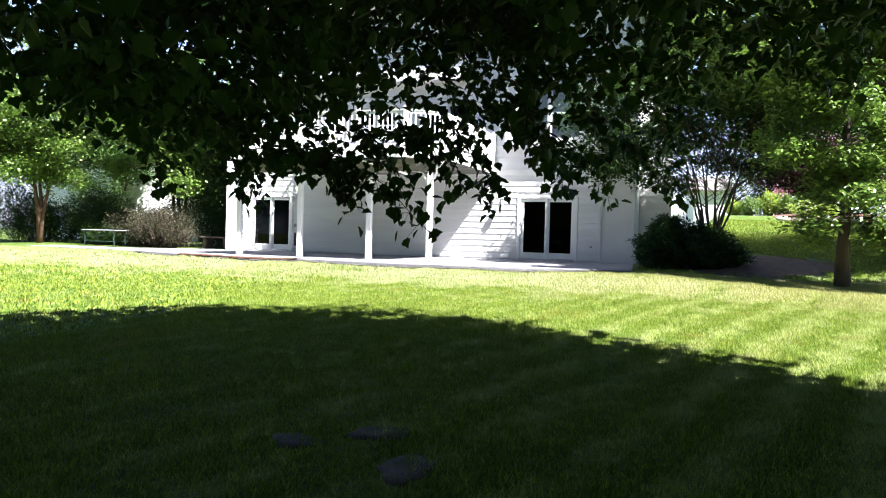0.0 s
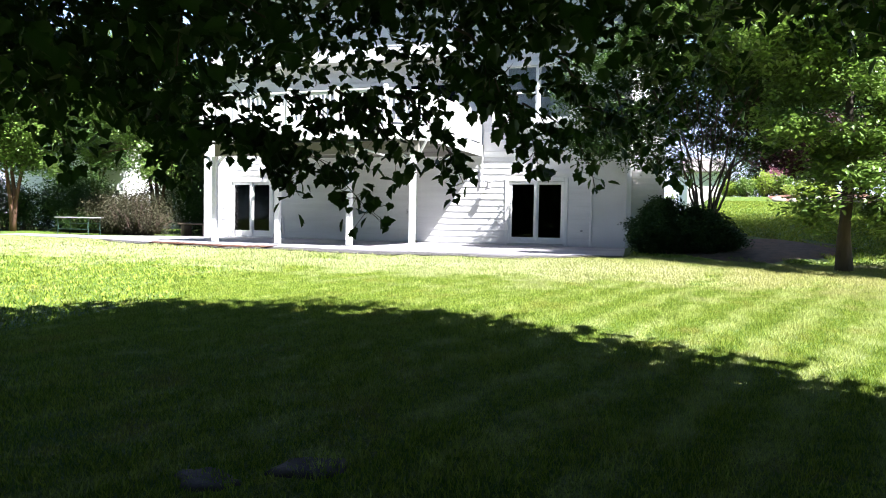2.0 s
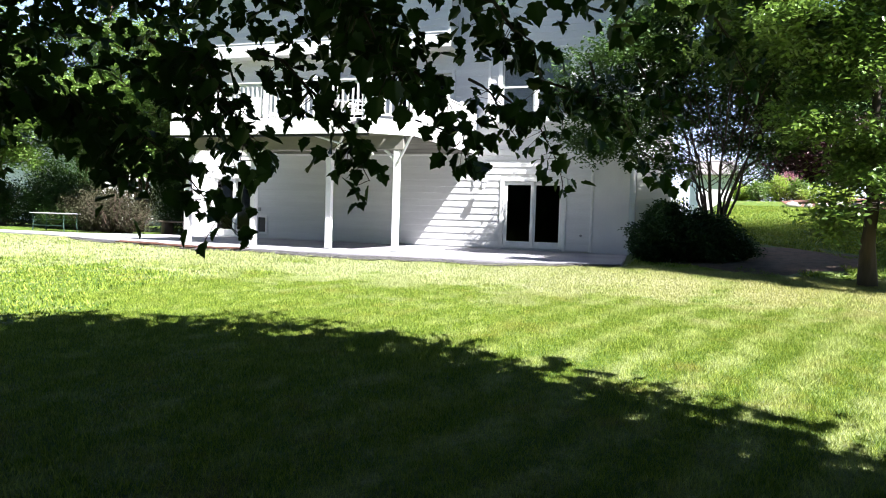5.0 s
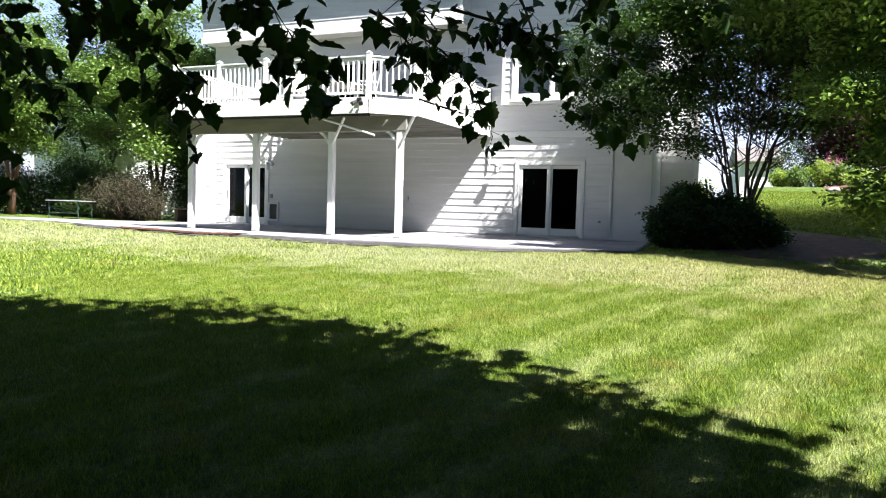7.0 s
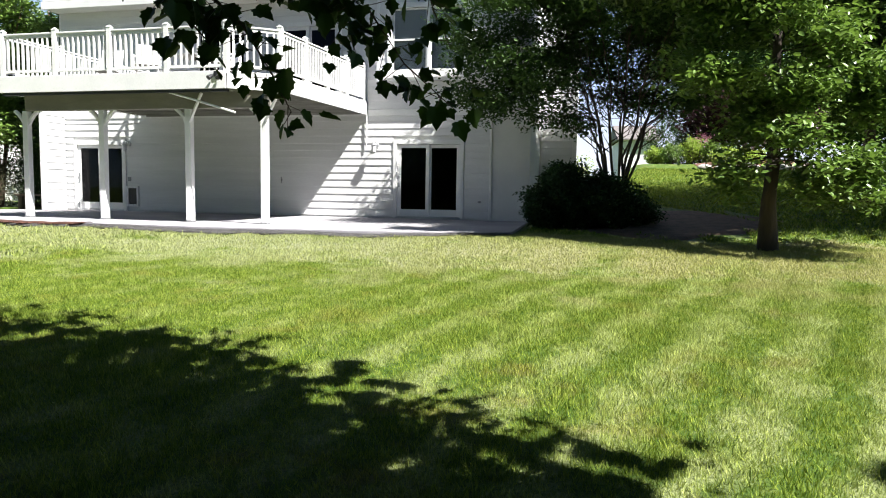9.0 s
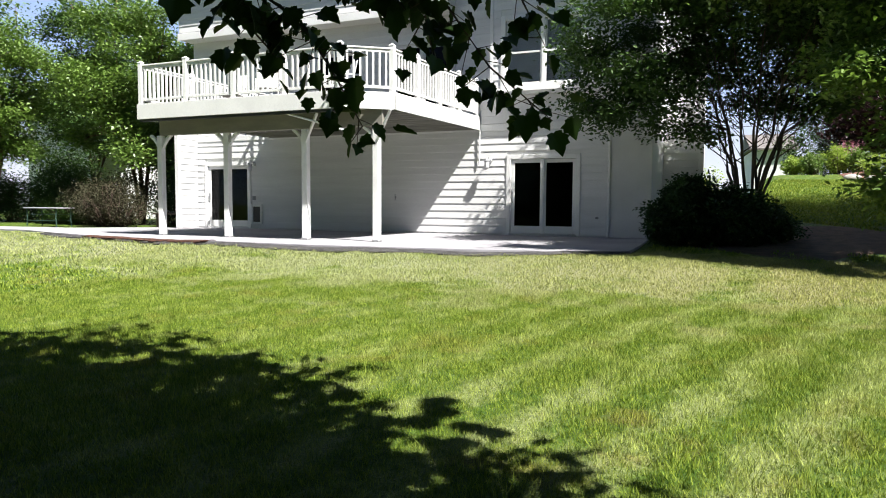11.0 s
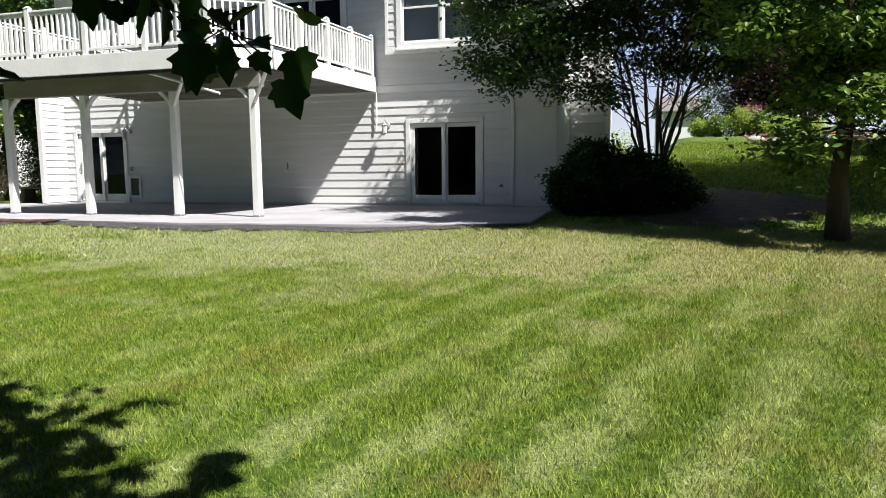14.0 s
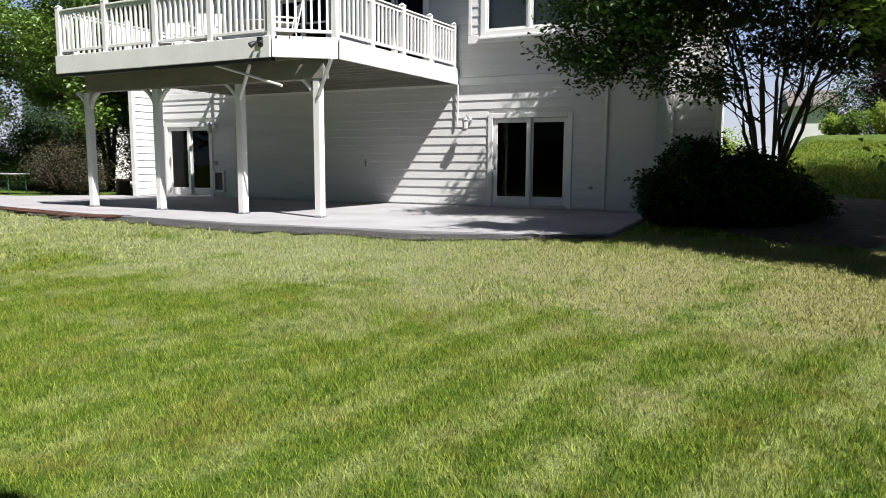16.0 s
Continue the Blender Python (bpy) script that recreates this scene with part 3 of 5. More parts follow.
def window(name, hole, label, y, bay=0.0, blinds=True):
    x0, x1, z0, z1 = hole
    root = tagged(new(name), label, "window", kind="structure")
    w = 0.11
    bm = bmesh.new()
    box(bm, x0 - w, x0 + 0.02, y - 0.05 - bay, y + 0.03, z0 - w, z1 + w, 0.008)
    box(bm, x1 - 0.02, x1 + w, y - 0.05 - bay, y + 0.03, z0 - w, z1 + w, 0.008)
    box(bm, x0 + 0.021, x1 - 0.021, y - 0.05 - bay, y + 0.03, z1 - 0.02, z1 + w, 0.008)
    box(bm, x0 + 0.021, x1 - 0.021, y - 0.05 - bay, y + 0.03, z0 - w, z0 + 0.02, 0.008)
    part("window_frame", bm, TRIM, root)
    bm = bmesh.new()
    box(bm, x0 - w - 0.04, x1 + w + 0.04, y - 0.10 - bay, y + 0.0, z0 - w - 0.06, z0 - w - 0.002, 0.01)
    part("window_sill", bm, TRIM, root)
    xm = (x0 + x1) / 2
    zm = z0 + (z1 - z0) * 0.5
    for a, b in ((x0 + 0.022, xm - 0.035), (xm + 0.035, x1 - 0.022)):
        for k, (lo, hi, yy) in enumerate(((z0 + 0.022, zm + 0.02, y + 0.0), (zm - 0.02, z1 - 0.022, y + 0.045))):
            bm = bmesh.new()
            s = 0.05
            box(bm, a, a + s, yy, yy + 0.04, lo, hi, 0.004)
            box(bm, b - s, b, yy, yy + 0.04, lo, hi, 0.004)
            box(bm, a + s + 0.001, b - s - 0.001, yy + 0.001, yy + 0.039, lo, lo + s, 0.004)
            box(bm, a + s + 0.001, b - s - 0.001, yy + 0.001, yy + 0.039, hi - s, hi, 0.004)
            sash = part("sash", bm, TRIM, root)
            bm = bmesh.new()
            box(bm, a + s - 0.004, b - s + 0.004, yy + 0.016, yy + 0.022, lo + s - 0.004, hi - s + 0.004)
            part("pane", bm, CLEAR if blinds else GLASS, sash, "glass pane")
    bm = bmesh.new()
    box(bm, xm - 0.034, xm + 0.034, y - 0.03, y + 0.09, z0 + 0.021, z1 - 0.021, 0.004)
    part("mullion", bm, TRIM, root)
    if blinds:
        for a, b in ((x0 + 0.05, xm - 0.05), (xm + 0.05, x1 - 0.05)):
            bm = bmesh.new()
            zz = z1 - 0.06
            while zz > z0 + 0.05:
                extrude_poly(bm, [(y + 0.096, zz), (y + 0.112, zz - 0.04), (y + 0.115, zz - 0.039), (y + 0.099, zz + 0.001)], "x", a, b)
                zz -= 0.045
            tagged(part("window_blind", bm, BLIND), "white slatted blind lowered behind the window", "blind")
    return root


window("window_1", WIN, "white double hung window with lowered blinds", WY - BAY)
window("window_2", UPWIN, "white framed window above the deck", WY, blinds=False)

bm = bmesh.new()
for a, b, c, d in ((PET[0] - 0.03, PET[0] + 0.03, PET[2] - 0.03, PET[3] + 0.03), (PET[1] - 0.03, PET[1] + 0.03, PET[2] - 0.03, PET[3] + 0.03)):
    box(bm, a, b, WY - 0.05, WY + 0.05, c, d, 0.005)
for c, d in ((PET[2] - 0.03, PET[2] + 0.04), (PET[3] - 0.04, PET[3] + 0.03)):
    box(bm, PET[0] + 0.031, PET[1] - 0.031, WY - 0.05, WY + 0.05, c, d, 0.005)
pet = tagged(new("pet_door"), "white framed pet door with a dark flap low in the siding", "pet door")
part("pet_frame", bm, TRIM, pet)
bm = bmesh.new()
box(bm, PET[0] + 0.032, PET[1] - 0.032, WY - 0.01, WY + 0.01, PET[2] + 0.041, PET[3] - 0.041, 0.003)
part("flap", bm, BLACK, pet, "dark flap")


def wall_lamp(x, z, y):
    """Lantern on a curled arm."""
    root = tagged(new("wall_lamp"), "small grey metal lantern on the white siding", "lamp")
    bm = bmesh.new()
    lathe(bm, [(0.0, -0.02), (0.06, -0.02), (0.065, 0.0), (0.05, 0.02), (0.0, 0.03)], sides=10)
    bmesh.ops.transform(bm, matrix=pose(x, y - 0.02, z, 90), verts=bm.verts)
    part("back_plate", bm, METAL, root)
    bm = bmesh.new()
    tube(bm, [(x, y - 0.03, z), (x, y - 0.09, z + 0.06), (x, y - 0.15, z + 0.09), (x, y - 0.18, z + 0.05)], [0.012] * 4, 6)
    part("arm", bm, METAL, root)
    bm = bmesh.new()
    lathe(bm, [(0.02, 0.05), (0.075, -0.01), (0.06, -0.03)], (x, y - 0.18, z), 8)
    part("cap", bm, METAL, root)
    bm = bmesh.new()
    lathe(bm, [(0.06, -0.032), (0.05, -0.16), (0.02, -0.19)], (x, y - 0.18, z), 8)
    part("glass_shade", bm, BLIND, root, "frosted glass shade")
    for o in root.children:
        o.matrix_basis = Matrix.Translation((x, y, z)) @ Matrix.Diagonal((1.25, 1.25, 1.25, 1)) @ Matrix.Translation((-x, -y, -z))
    return root


wall_lamp(-4.94, 2.06, WY - 0.02)
wall_lamp(-13.0, 2.10, WY - 0.02)
bm = bmesh.new()
lathe(bm, [(0.03, 0), (0.035, 0.05), (0.02, 0.06), (0.02, 0.12)], sides=8)
bmesh.ops.transform(bm, matrix=pose(-1.95, WY - 0.02, 0.52, 90), verts=bm.verts)
box(bm, -1.99, -1.91, WY - 0.15, WY - 0.13, 0.50, 0.54, 0.005)
tagged(part("garden_tap", bm, GREY_PAINT), "small garden tap low on the siding", "tap")
bm = bmesh.new()
box(bm, -13.06, -12.96, WY - 0.06, WY - 0.02, 0.95, 1.08, 0.006)
tagged(part("outlet_box", bm, GREY_PAINT), "small grey outlet box on the siding", "outlet")

# ---- the deck ----
DX0, DX1, DYF, DZ = -12.25, -5.36, 17.45, 2.90
C1, C2 = (-6.42, DYF), (-5.48, 18.17)
FT = 3.27
deck = tagged(new("deck"), "raised white wooden deck with a clipped corner on four posts", "deck")


def fascia(a, b):
    bm = bmesh.new()
    beam(bm, (a[0], a[1], (DZ + FT) / 2), (b[0], b[1], (DZ + FT) / 2), 0.045, FT - DZ, 0.006)
    part("fascia", bm, TRIM, deck)


fascia((DX0, DYF), (C1[0] - 0.003, DYF))
fascia((C1[0] + 0.02, C1[1] + 0.015), (C2[0], C2[1]))
fascia((C2[0] + 0.02, C2[1] + 0.03), (DX1 + 0.12, WY - 0.04))
fascia((DX0 + 0.025, DYF + 0.03), (DX0 + 0.025, WY - 0.04))


def deck_right(y):
    """The deck's right-hand edge at y, round the clipped corner."""
    return float(np.interp(y, [C1[1], C2[1] + 0.03, WY - 0.04], [C1[0] + 0.02, C2[0], DX1 + 0.12]))


# boards are near black: shadow between the joists is put into their colour
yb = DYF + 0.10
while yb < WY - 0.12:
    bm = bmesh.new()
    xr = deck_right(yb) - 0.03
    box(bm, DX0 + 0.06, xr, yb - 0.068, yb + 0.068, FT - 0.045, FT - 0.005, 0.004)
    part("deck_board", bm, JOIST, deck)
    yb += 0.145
# joists take a darker copy of the white paint, with underside shade in it
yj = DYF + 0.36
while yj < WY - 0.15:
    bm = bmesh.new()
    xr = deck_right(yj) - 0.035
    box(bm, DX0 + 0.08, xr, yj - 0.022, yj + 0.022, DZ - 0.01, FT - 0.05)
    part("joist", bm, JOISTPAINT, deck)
    yj += 0.36
PY = 18.12
POSTS = (-12.18, -10.04, -7.76, -5.89)
# the beam's paint is darkened to hold the shade below the deck
bm = bmesh.new()
box(bm, DX0 + 0.1, -5.70, PY - 0.09, PY + 0.09, 2.56, DZ + 0.03, 0.01)
part("beam", bm, SOFFIT, deck, "painted beam under the deck, darkened for shade")
# black bar stands in for the deep shadow behind the fascia
bm = bmesh.new()
beam(bm, (DX0 + 0.05, DYF + 0.075, DZ - 0.01), (C1[0], DYF + 0.075, DZ - 0.01), 0.1, 0.09)
part("shade_strip", bm, BLACK, deck, "black strip standing in for deep shade under the fascia")
for px in POSTS:
    bm = bmesh.new()
    box(bm, px - 0.075, px + 0.075, PY - 0.075, PY + 0.075, 0.02, 2.558, 0.012)
    post = part("post", bm, TRIM, deck)
    bm = bmesh.new()
    box(bm, px - 0.085, px + 0.085, PY - 0.085, PY + 0.085, 0.021, 0.06, 0.008)
    part("post_base", bm, METAL, post)
    for sgn in (-1, 1) if px < -9 else (-1,):
        bm = bmesh.new()
        pts = [(px + sgn * 0.05, PY, 2.24), (px + sgn * 0.12, PY, 2.36), (px + sgn * 0.21, PY, 2.47), (px + sgn * 0.34, PY, 2.57)]
        for p, q in zip(pts, pts[1:]):
            beam(bm, p, q, 0.09, 0.07, 0.008)
        part("brace", bm, TRIM, post)
for px in POSTS[2:]:
    bm = bmesh.new()
    beam(bm, (px + 0.06, PY - 0.08, 2.26), (px + 0.46, PY - 0.22, 2.88), 0.06, 0.05, 0.006)
    part("brace", bm, TRIM, deck)

# railing
RZ = 4.25
railing = tagged(new("railing"), "white wooden railing with upright balusters round the deck", "railing")


def rail_run(a, b, posts):
    a, b = Vector((*a, 0)), Vector((*b, 0))
    d = b - a
    u = d.normalized()
    for z, w, h in ((RZ - 0.04, 0.09, 0.035), (RZ - 0.095, 0.04, 0.06), (FT + 0.11, 0.045, 0.06)):
        bm = bmesh.new()
        beam(bm, a + Vector((0, 0, z)), b + Vector((0, 0, z)), w, h, 0.006)
        part("rail", bm, TRIM, railing)
    for k in range(posts):
        p = a + d * (k / (posts - 1))
        post_at(p.x, p.y)
    n = int(d.length / 0.135)
    for i in range(1, n):
        p = a + d * (i / n)
        if min((p - (a + d * (k / (posts - 1)))).length for k in range(posts)) > 0.07:
            ob = new("baluster", BALUSTER)
            ob.location = (p.x, p.y, 0)
            ob.rotation_euler = (0, 0, math.atan2(u.y, u.x))
            ob.parent = railing


def post_at(x, y):
    key = (round(x, 2), round(y, 2))
    if key in RAIL_POSTS:
        return
    RAIL_POSTS.add(key)
    bm = bmesh.new()
    box(bm, x - 0.055, x + 0.055, y - 0.055, y + 0.055, FT - 0.05, RZ + 0.03, 0.006)
    bmesh.ops.create_cone(bm, cap_ends=True, segments=4, radius1=0.09, radius2=0.02, depth=0.05, matrix=pose(x, y, RZ + 0.056, 0, 0, 45))
    part("rail_post", bm, TRIM, railing)


RAIL_POSTS = set()
bm = bmesh.new()
box(bm, -0.021, 0.021, -0.021, 0.021, FT + 0.14, RZ - 0.12, 0.003)
BALUSTER = mesh_of("baluster", bm, TRIM)
ins = 0.07
rail_run((DX0 + ins, DYF + ins), (C1[0] - 0.02, DYF + ins), 5)
rail_run((C1[0] - 0.02, DYF + ins), (C2[0] - ins, C2[1] + 0.03), 2)
rail_run((C2[0] - ins, C2[1] + 0.03), (DX1 + 0.05, WY - 0.12), 5)
rail_run((DX0 + ins, DYF + ins), (DX0 + ins, WY - 0.12), 4)

bm = bmesh.new()
tube(bm, [(-8.1, 17.6, 2.92), (-7.2, 17.6, 2.67), (-6.3, 17.6, 2.41)], [0.024] * 3, 8)
tagged(part("hanging_pole", bm, TRIM), "long white pole hung aslant under the deck", "pole")


def deck_chair(m):
    """Sling chair: bent tube sides, cloth seat and back."""
    root = tagged(new("deck_chair"), "white framed garden chair with a pale sling seat", "chair", "chairs on the deck")
    for sx in (-0.27, 0.27):
        bm = bmesh.new()
        tube(bm, [(sx, -0.28, 0.0), (sx, -0.26, 0.42), (sx, 0.22, 0.38), (sx, 0.36, 0.98)], [0.016] * 4, 8)
        tube(bm, [(sx, 0.30, 0.0), (sx, 0.20, 0.38)], [0.016] * 2, 8)
        part("side_frame", bm, TRIM, root)
        bm = bmesh.new()
        tube(bm, [(sx, -0.26, 0.42), (sx, -0.24, 0.62), (sx, 0.27, 0.64)], [0.018] * 3, 8)
        part("armrest", bm, TRIM, root)
    for name, pts in (("seat", [(-0.26, 0.42), (-0.02, 0.385), (0.22, 0.38)]), ("backrest", [(0.225, 0.40), (0.29, 0.68), (0.36, 0.97)])):
        bm = bmesh.new()
        extrude_poly(bm, pts + [(a + 0.004, b + 0.012) for a, b in pts[::-1]], "x", -0.26, 0.26)
        part(name, bm, BLIND, root)
    root.matrix_world = m
    return root


chair = deck_chair(pose(-9.4, 18.9, FT, 0, 0, 30))
copy_thing(chair, pose(-7.4, 19.0, FT, 0, 0, -40))
copy_thing(chair, pose(-10.9, 19.3, FT, 0, 0, 10))
table = tagged(new("deck_table"), "round white garden table on the deck", "table")
bm = bmesh.new()
lathe(bm, [(0.0, 0.70), (0.52, 0.70), (0.55, 0.715), (0.55, 0.73), (0.0, 0.735)], (-8.4, 19.6, FT), 24)
part("tabletop", bm, TRIM, table)
for k in range(4):
    a = radians(45 + 90 * k)
    bm = bmesh.new()
    tube(bm, [(-8.4 + 0.42 * math.cos(a), 19.6 + 0.42 * math.sin(a), FT), (-8.4 + 0.3 * math.cos(a), 19.6 + 0.3 * math.sin(a), FT + 0.7)], [0.018] * 2, 8)
    part("leg", bm, TRIM, table)


def flood_light(x, y, z):
    root = tagged(new("flood_light"), "twin black floodlight on the deck fascia", "lamp")
    bm = bmesh.new()
    box(bm, x - 0.06, x + 0.06, y - 0.04, y - 0.0, z - 0.06, z + 0.06, 0.008)
    part("mount", bm, BLACK, root)
    for s in (-1, 1):
        bm = bmesh.new()
        lathe(bm, [(0.02, 0.0), (0.035, 0.03), (0.05, 0.11), (0.055, 0.13), (0.045, 0.125)], sides=10)
        bmesh.ops.transform(bm, matrix=pose(x + 0.07 * s, y - 0.05, z - 0.03, 125, 0, 25 * s), verts=bm.verts)
        part("lamp_head", bm, BLACK, root)
    return root


flood_light(-6.62, DYF - 0.02, 3.2)
# rain pipe and cable at the deck's end
bm = bmesh.new()
tube(bm, [(-5.22, WY - 0.07, 2.9), (-5.22, WY - 0.07, 2.25), (-5.24, WY - 0.07, 1.95)], [0.02] * 3, 8)
tagged(part("conduit", bm, TRIM), "thin white pipe down the siding beside the deck", "pipe")


# ---- plants ----
def tree(name, at, height, stems, crown, n_clusters, per_cluster, leaf, shape, leaf_mat, bark_mat, label, seed, trunk_r=0.12, fork=1.0, spread=0.35, keep=None, droop=0.4, lean=(0, 0), up=0.5, loose=3.0, lobe=None, twigs=0):
    """A trunk or several stems that fork into limbs; clusters of leaves at the limb ends.
    crown: list of ellipsoids (cx, cy, cz, rx, ry, rz) relative to the base."""
    rng = np.random.default_rng(seed)
    x0, y0 = at
    z0 = gz(x0, y0) - 0.05
    base = np.array([x0, y0, z0])
    vol = np.array([c[3] * c[4] * c[5] for c in crown]) ** 0.7
    pick = rng.choice(len(crown), n_clusters * 3, p=vol / vol.sum())
    cr = np.array(crown)[pick]
    u = rng.normal(size=(len(pick), 3))
    u /= np.linalg.norm(u, axis=1)[:, None]
    r = rng.uniform(0.25, 1.0, len(pick)) ** 0.6
    cl = base + cr[:, :3] + u * r[:, None] * cr[:, 3:] * (1 + 0.12 * np.sin(5 * u[:, :1] + 3 * u[:, 1:2]))
    if lobe:
        # flat sprays of foliage, each round a limb's end
        k = max(8, n_clusters // 14)
        cl = cl[:k][rng.integers(0, k, len(cl))] + np.clip(rng.normal(size=cl.shape), -2, 2) * np.array(lobe)
    if keep is not None:
        cl = cl[keep(cl)]
    cl = cl[:n_clusters]
    root = tagged(new(name), label, "tree")
    top = base + np.array([lean[0], lean[1], height])
    bm = bmesh.new()
    joints = []
    for s in range(stems):
        ang = 2 * math.pi * (s + 0.3 * rng.uniform(-1, 1)) / stems
        out = np.array([math.cos(ang), math.sin(ang), 0]) * (spread if stems > 1 else 0)
        pts, rad = [], []
        for k in range(8):
            f = k / 7
            p = base + (top - base) * f * np.array([1, 1, 1]) + out * height * (f ** 1.2) * rng.uniform(0.85, 1.15)
            p = p + rng.normal(size=3) * 0.03 * height * 0.3 * (f > 0)
            pts.append(p)
            rad.append(trunk_r * (1.25 if k == 0 else 1) * (1 - 0.85 * f) / (1 if stems == 1 else 1.0 + 0.3 * f))
            if f * height >= fork:
                joints.append((p, rad[-1]))
        tube(bm, [tuple(p) for p in pts], rad, 8)
        # side shoots that bend upwards, and fork once
        for _ in range(twigs):
            k = int(rng.integers(2, 7))
            a = pts[k] + (pts[k + 1] - pts[k]) * rng.uniform(0, 1)
            side = rng.normal(size=3) * np.array([1, 1, 0])
            side /= np.linalg.norm(side)
            ln = height * rng.uniform(0.14, 0.30)
            b = a + ln * (0.42 * side + np.array([0, 0, 0.30]))
            c = a + ln * (0.62 * side + np.array([0, 0, 0.85]))
            d = b + ln * 0.6 * (0.8 * side + rng.normal(size=3) * 0.35 + np.array([0, 0, 0.4]))
            r0 = min(0.6 * rad[k], 0.016)
            tube(bm, [tuple(a), tuple(b), tuple(c)], [r0, r0 * 0.65, 0.003], 5)
            tube(bm, [tuple(b), tuple((b + d) / 2 + rng.normal(size=3) * 0.03), tuple(d)], [r0 * 0.5, r0 * 0.35, 0.003], 4)
    part("trunk", bm, bark_mat, root, smooth=True)
    bm = bmesh.new()
    jp = np.array([j[0] for j in joints])
    for c in cl:
        low = jp[:, 2] < c[2] + 0.25
        dist = np.linalg.norm(jp - c, axis=1) + np.where(low, 0, 3.0)
        k = int(np.argmin(dist))
        a = jp[k]
        m1 = a + (c - a) * 0.4 + np.array([0, 0, 0.06]) * np.linalg.norm(c - a) + rng.normal(size=3) * 0.04
        m2 = a + (c - a) * 0.75 + np.array([0, 0, 0.07]) * np.linalg.norm(c - a) + rng.normal(size=3) * 0.05
        rr = min(joints[k][1] * 0.6, 0.012 + 0.012 * np.linalg.norm(c - a))
        tube(bm, [tuple(a), tuple(m1), tuple(m2), tuple(c)], [rr, rr * 0.7, rr * 0.45, 0.004], 5)
        if len(jp) < 400:
            jp = np.vstack([jp, m1[None], m2[None]])
            joints += [(m1, rr * 0.7), (m2, rr * 0.45)]
    tagged(part("branch", bm, bark_mat, root, smooth=True), kind="stuff")
    n = len(cl) * per_cluster
    spread_c = loose * leaf
    pts = np.repeat(cl, per_cluster, axis=0) + rng.normal(size=(n, 3)) * np.array([1, 1, 0.6]) * spread_c
    if keep is not None:
        pts = pts[keep(pts)]
    me = leaf_mesh("crown", rng, pts, leaf, shape, leaf_mat, droop, up)
    ob = tagged(new("crown", me), kind="stuff")
    ob.parent = root
    return root


def shrub(name, at, blobs, n, leaf, leaf_mat, label, seed, stems=14, twig_mat=None, category="shrub", shape=None, shell=0.5):
    rng = np.random.default_rng(seed)
    x0, y0 = at
    base = np.array([x0, y0, gz(x0, y0)])
    root = tagged(new(name), label, category)
    b = np.array(blobs)
    vol = b[:, 3] * b[:, 4] * b[:, 5]
    k = rng.choice(len(b), n, p=vol / vol.sum())
    u = rng.normal(size=(n, 3))
    u /= np.linalg.norm(u, axis=1)[:, None]
    r = rng.uniform(shell, 1.05, n) * (1 + 0.18 * np.sin(6 * u[:, 0] + 4 * u[:, 2] + k) + 0.13 * np.sin(13 * u[:, 1] + 9 * u[:, 2]) + 0.08 * np.sin(21 * u[:, 0] + 17 * u[:, 2]))
    pts = base + b[k, :3] + u * r[:, None] * b[k, 3:]
    pts = pts[pts[:, 2] > base[2] + 0.03]
    bm = bmesh.new()
    for s in range(stems):
        q = b[rng.integers(len(b))]
        uu = rng.normal(size=3)
        uu /= np.linalg.norm(uu)
        e = base + q[:3] + uu * q[3:] * 0.85
        e[2] = max(e[2], base[2] + 0.3)
        a = base + np.array([q[0] * 0.6 + rng.normal() * 0.08, q[1] * 0.6 + rng.normal() * 0.08, -0.05])
        m = a + (e - a) * 0.5 + rng.normal(size=3) * 0.06
        tube(bm, [tuple(a), tuple(m), tuple(e)], [0.018, 0.012, 0.004], 5)
    tagged(part("stem", bm, twig_mat or BARK, root, smooth=True), kind="stuff")
    ob = tagged(new("foliage", leaf_mesh("foliage", rng, pts, leaf, OVAL_SHAPE if shape is None else shape, leaf_mat, 0.1, 0.35)), kind="stuff")
    ob.parent = root
    return root


# the maple that the walker comes out from under
def maple_keep(p):
    x, y, z = p[:, 0], p[:, 1], p[:, 2]
    line = 0.85 + 0.15 * np.clip(y, 0, 8)
    wob = 0.16 * np.sin(2.1 * x + 0.8 * y) + 0.10 * np.sin(5.3 * x - 1.1 * y)
    low = np.interp(x, [-3.8, -3.1, -0.9, -0.5], [1.68, 1.34, 1.36, 1.75])   # hangs lower beside the walked line
    low = low + 1.0 * smooth01((y - 5.7) / 0.8)                # and lifts at its outer edge
    low = low + np.where(y < 3.0, 0.22 * (3.0 - y), 0)         # open under the trunk
    ok = z > low + wob
    ok &= ~((np.abs(x - line) < 0.9) & (z < 1.8))
    ok &= ~((x > line + 0.3) & (z < 2.3))
    rag = 0.45 * np.sin(2.9 * x + 1.3 * z) + 0.35 * np.sin(6.7 * x - 2.0 * z + 1.0) + 0.25 * np.sin(11 * x + 3.1 * z)
    middle = smooth01((x + 3.6) / 0.8) * smooth01((1.6 - x) / 0.8) * smooth01((y - 3.2) / 0.8) * smooth01((3.9 - z) / 0.5)
    ok &= lumps(p, (1.5, 1.2, 2.6)) > -0.55 + 0.27 * middle     # open sprays with gaps over the lawn's edge
    ok &= y < 8.05 - 0.42 * np.maximum(x - 0.3, 0) + rag - 0.14 * np.maximum(-1.5 - x, 0) ** 2
    return ok


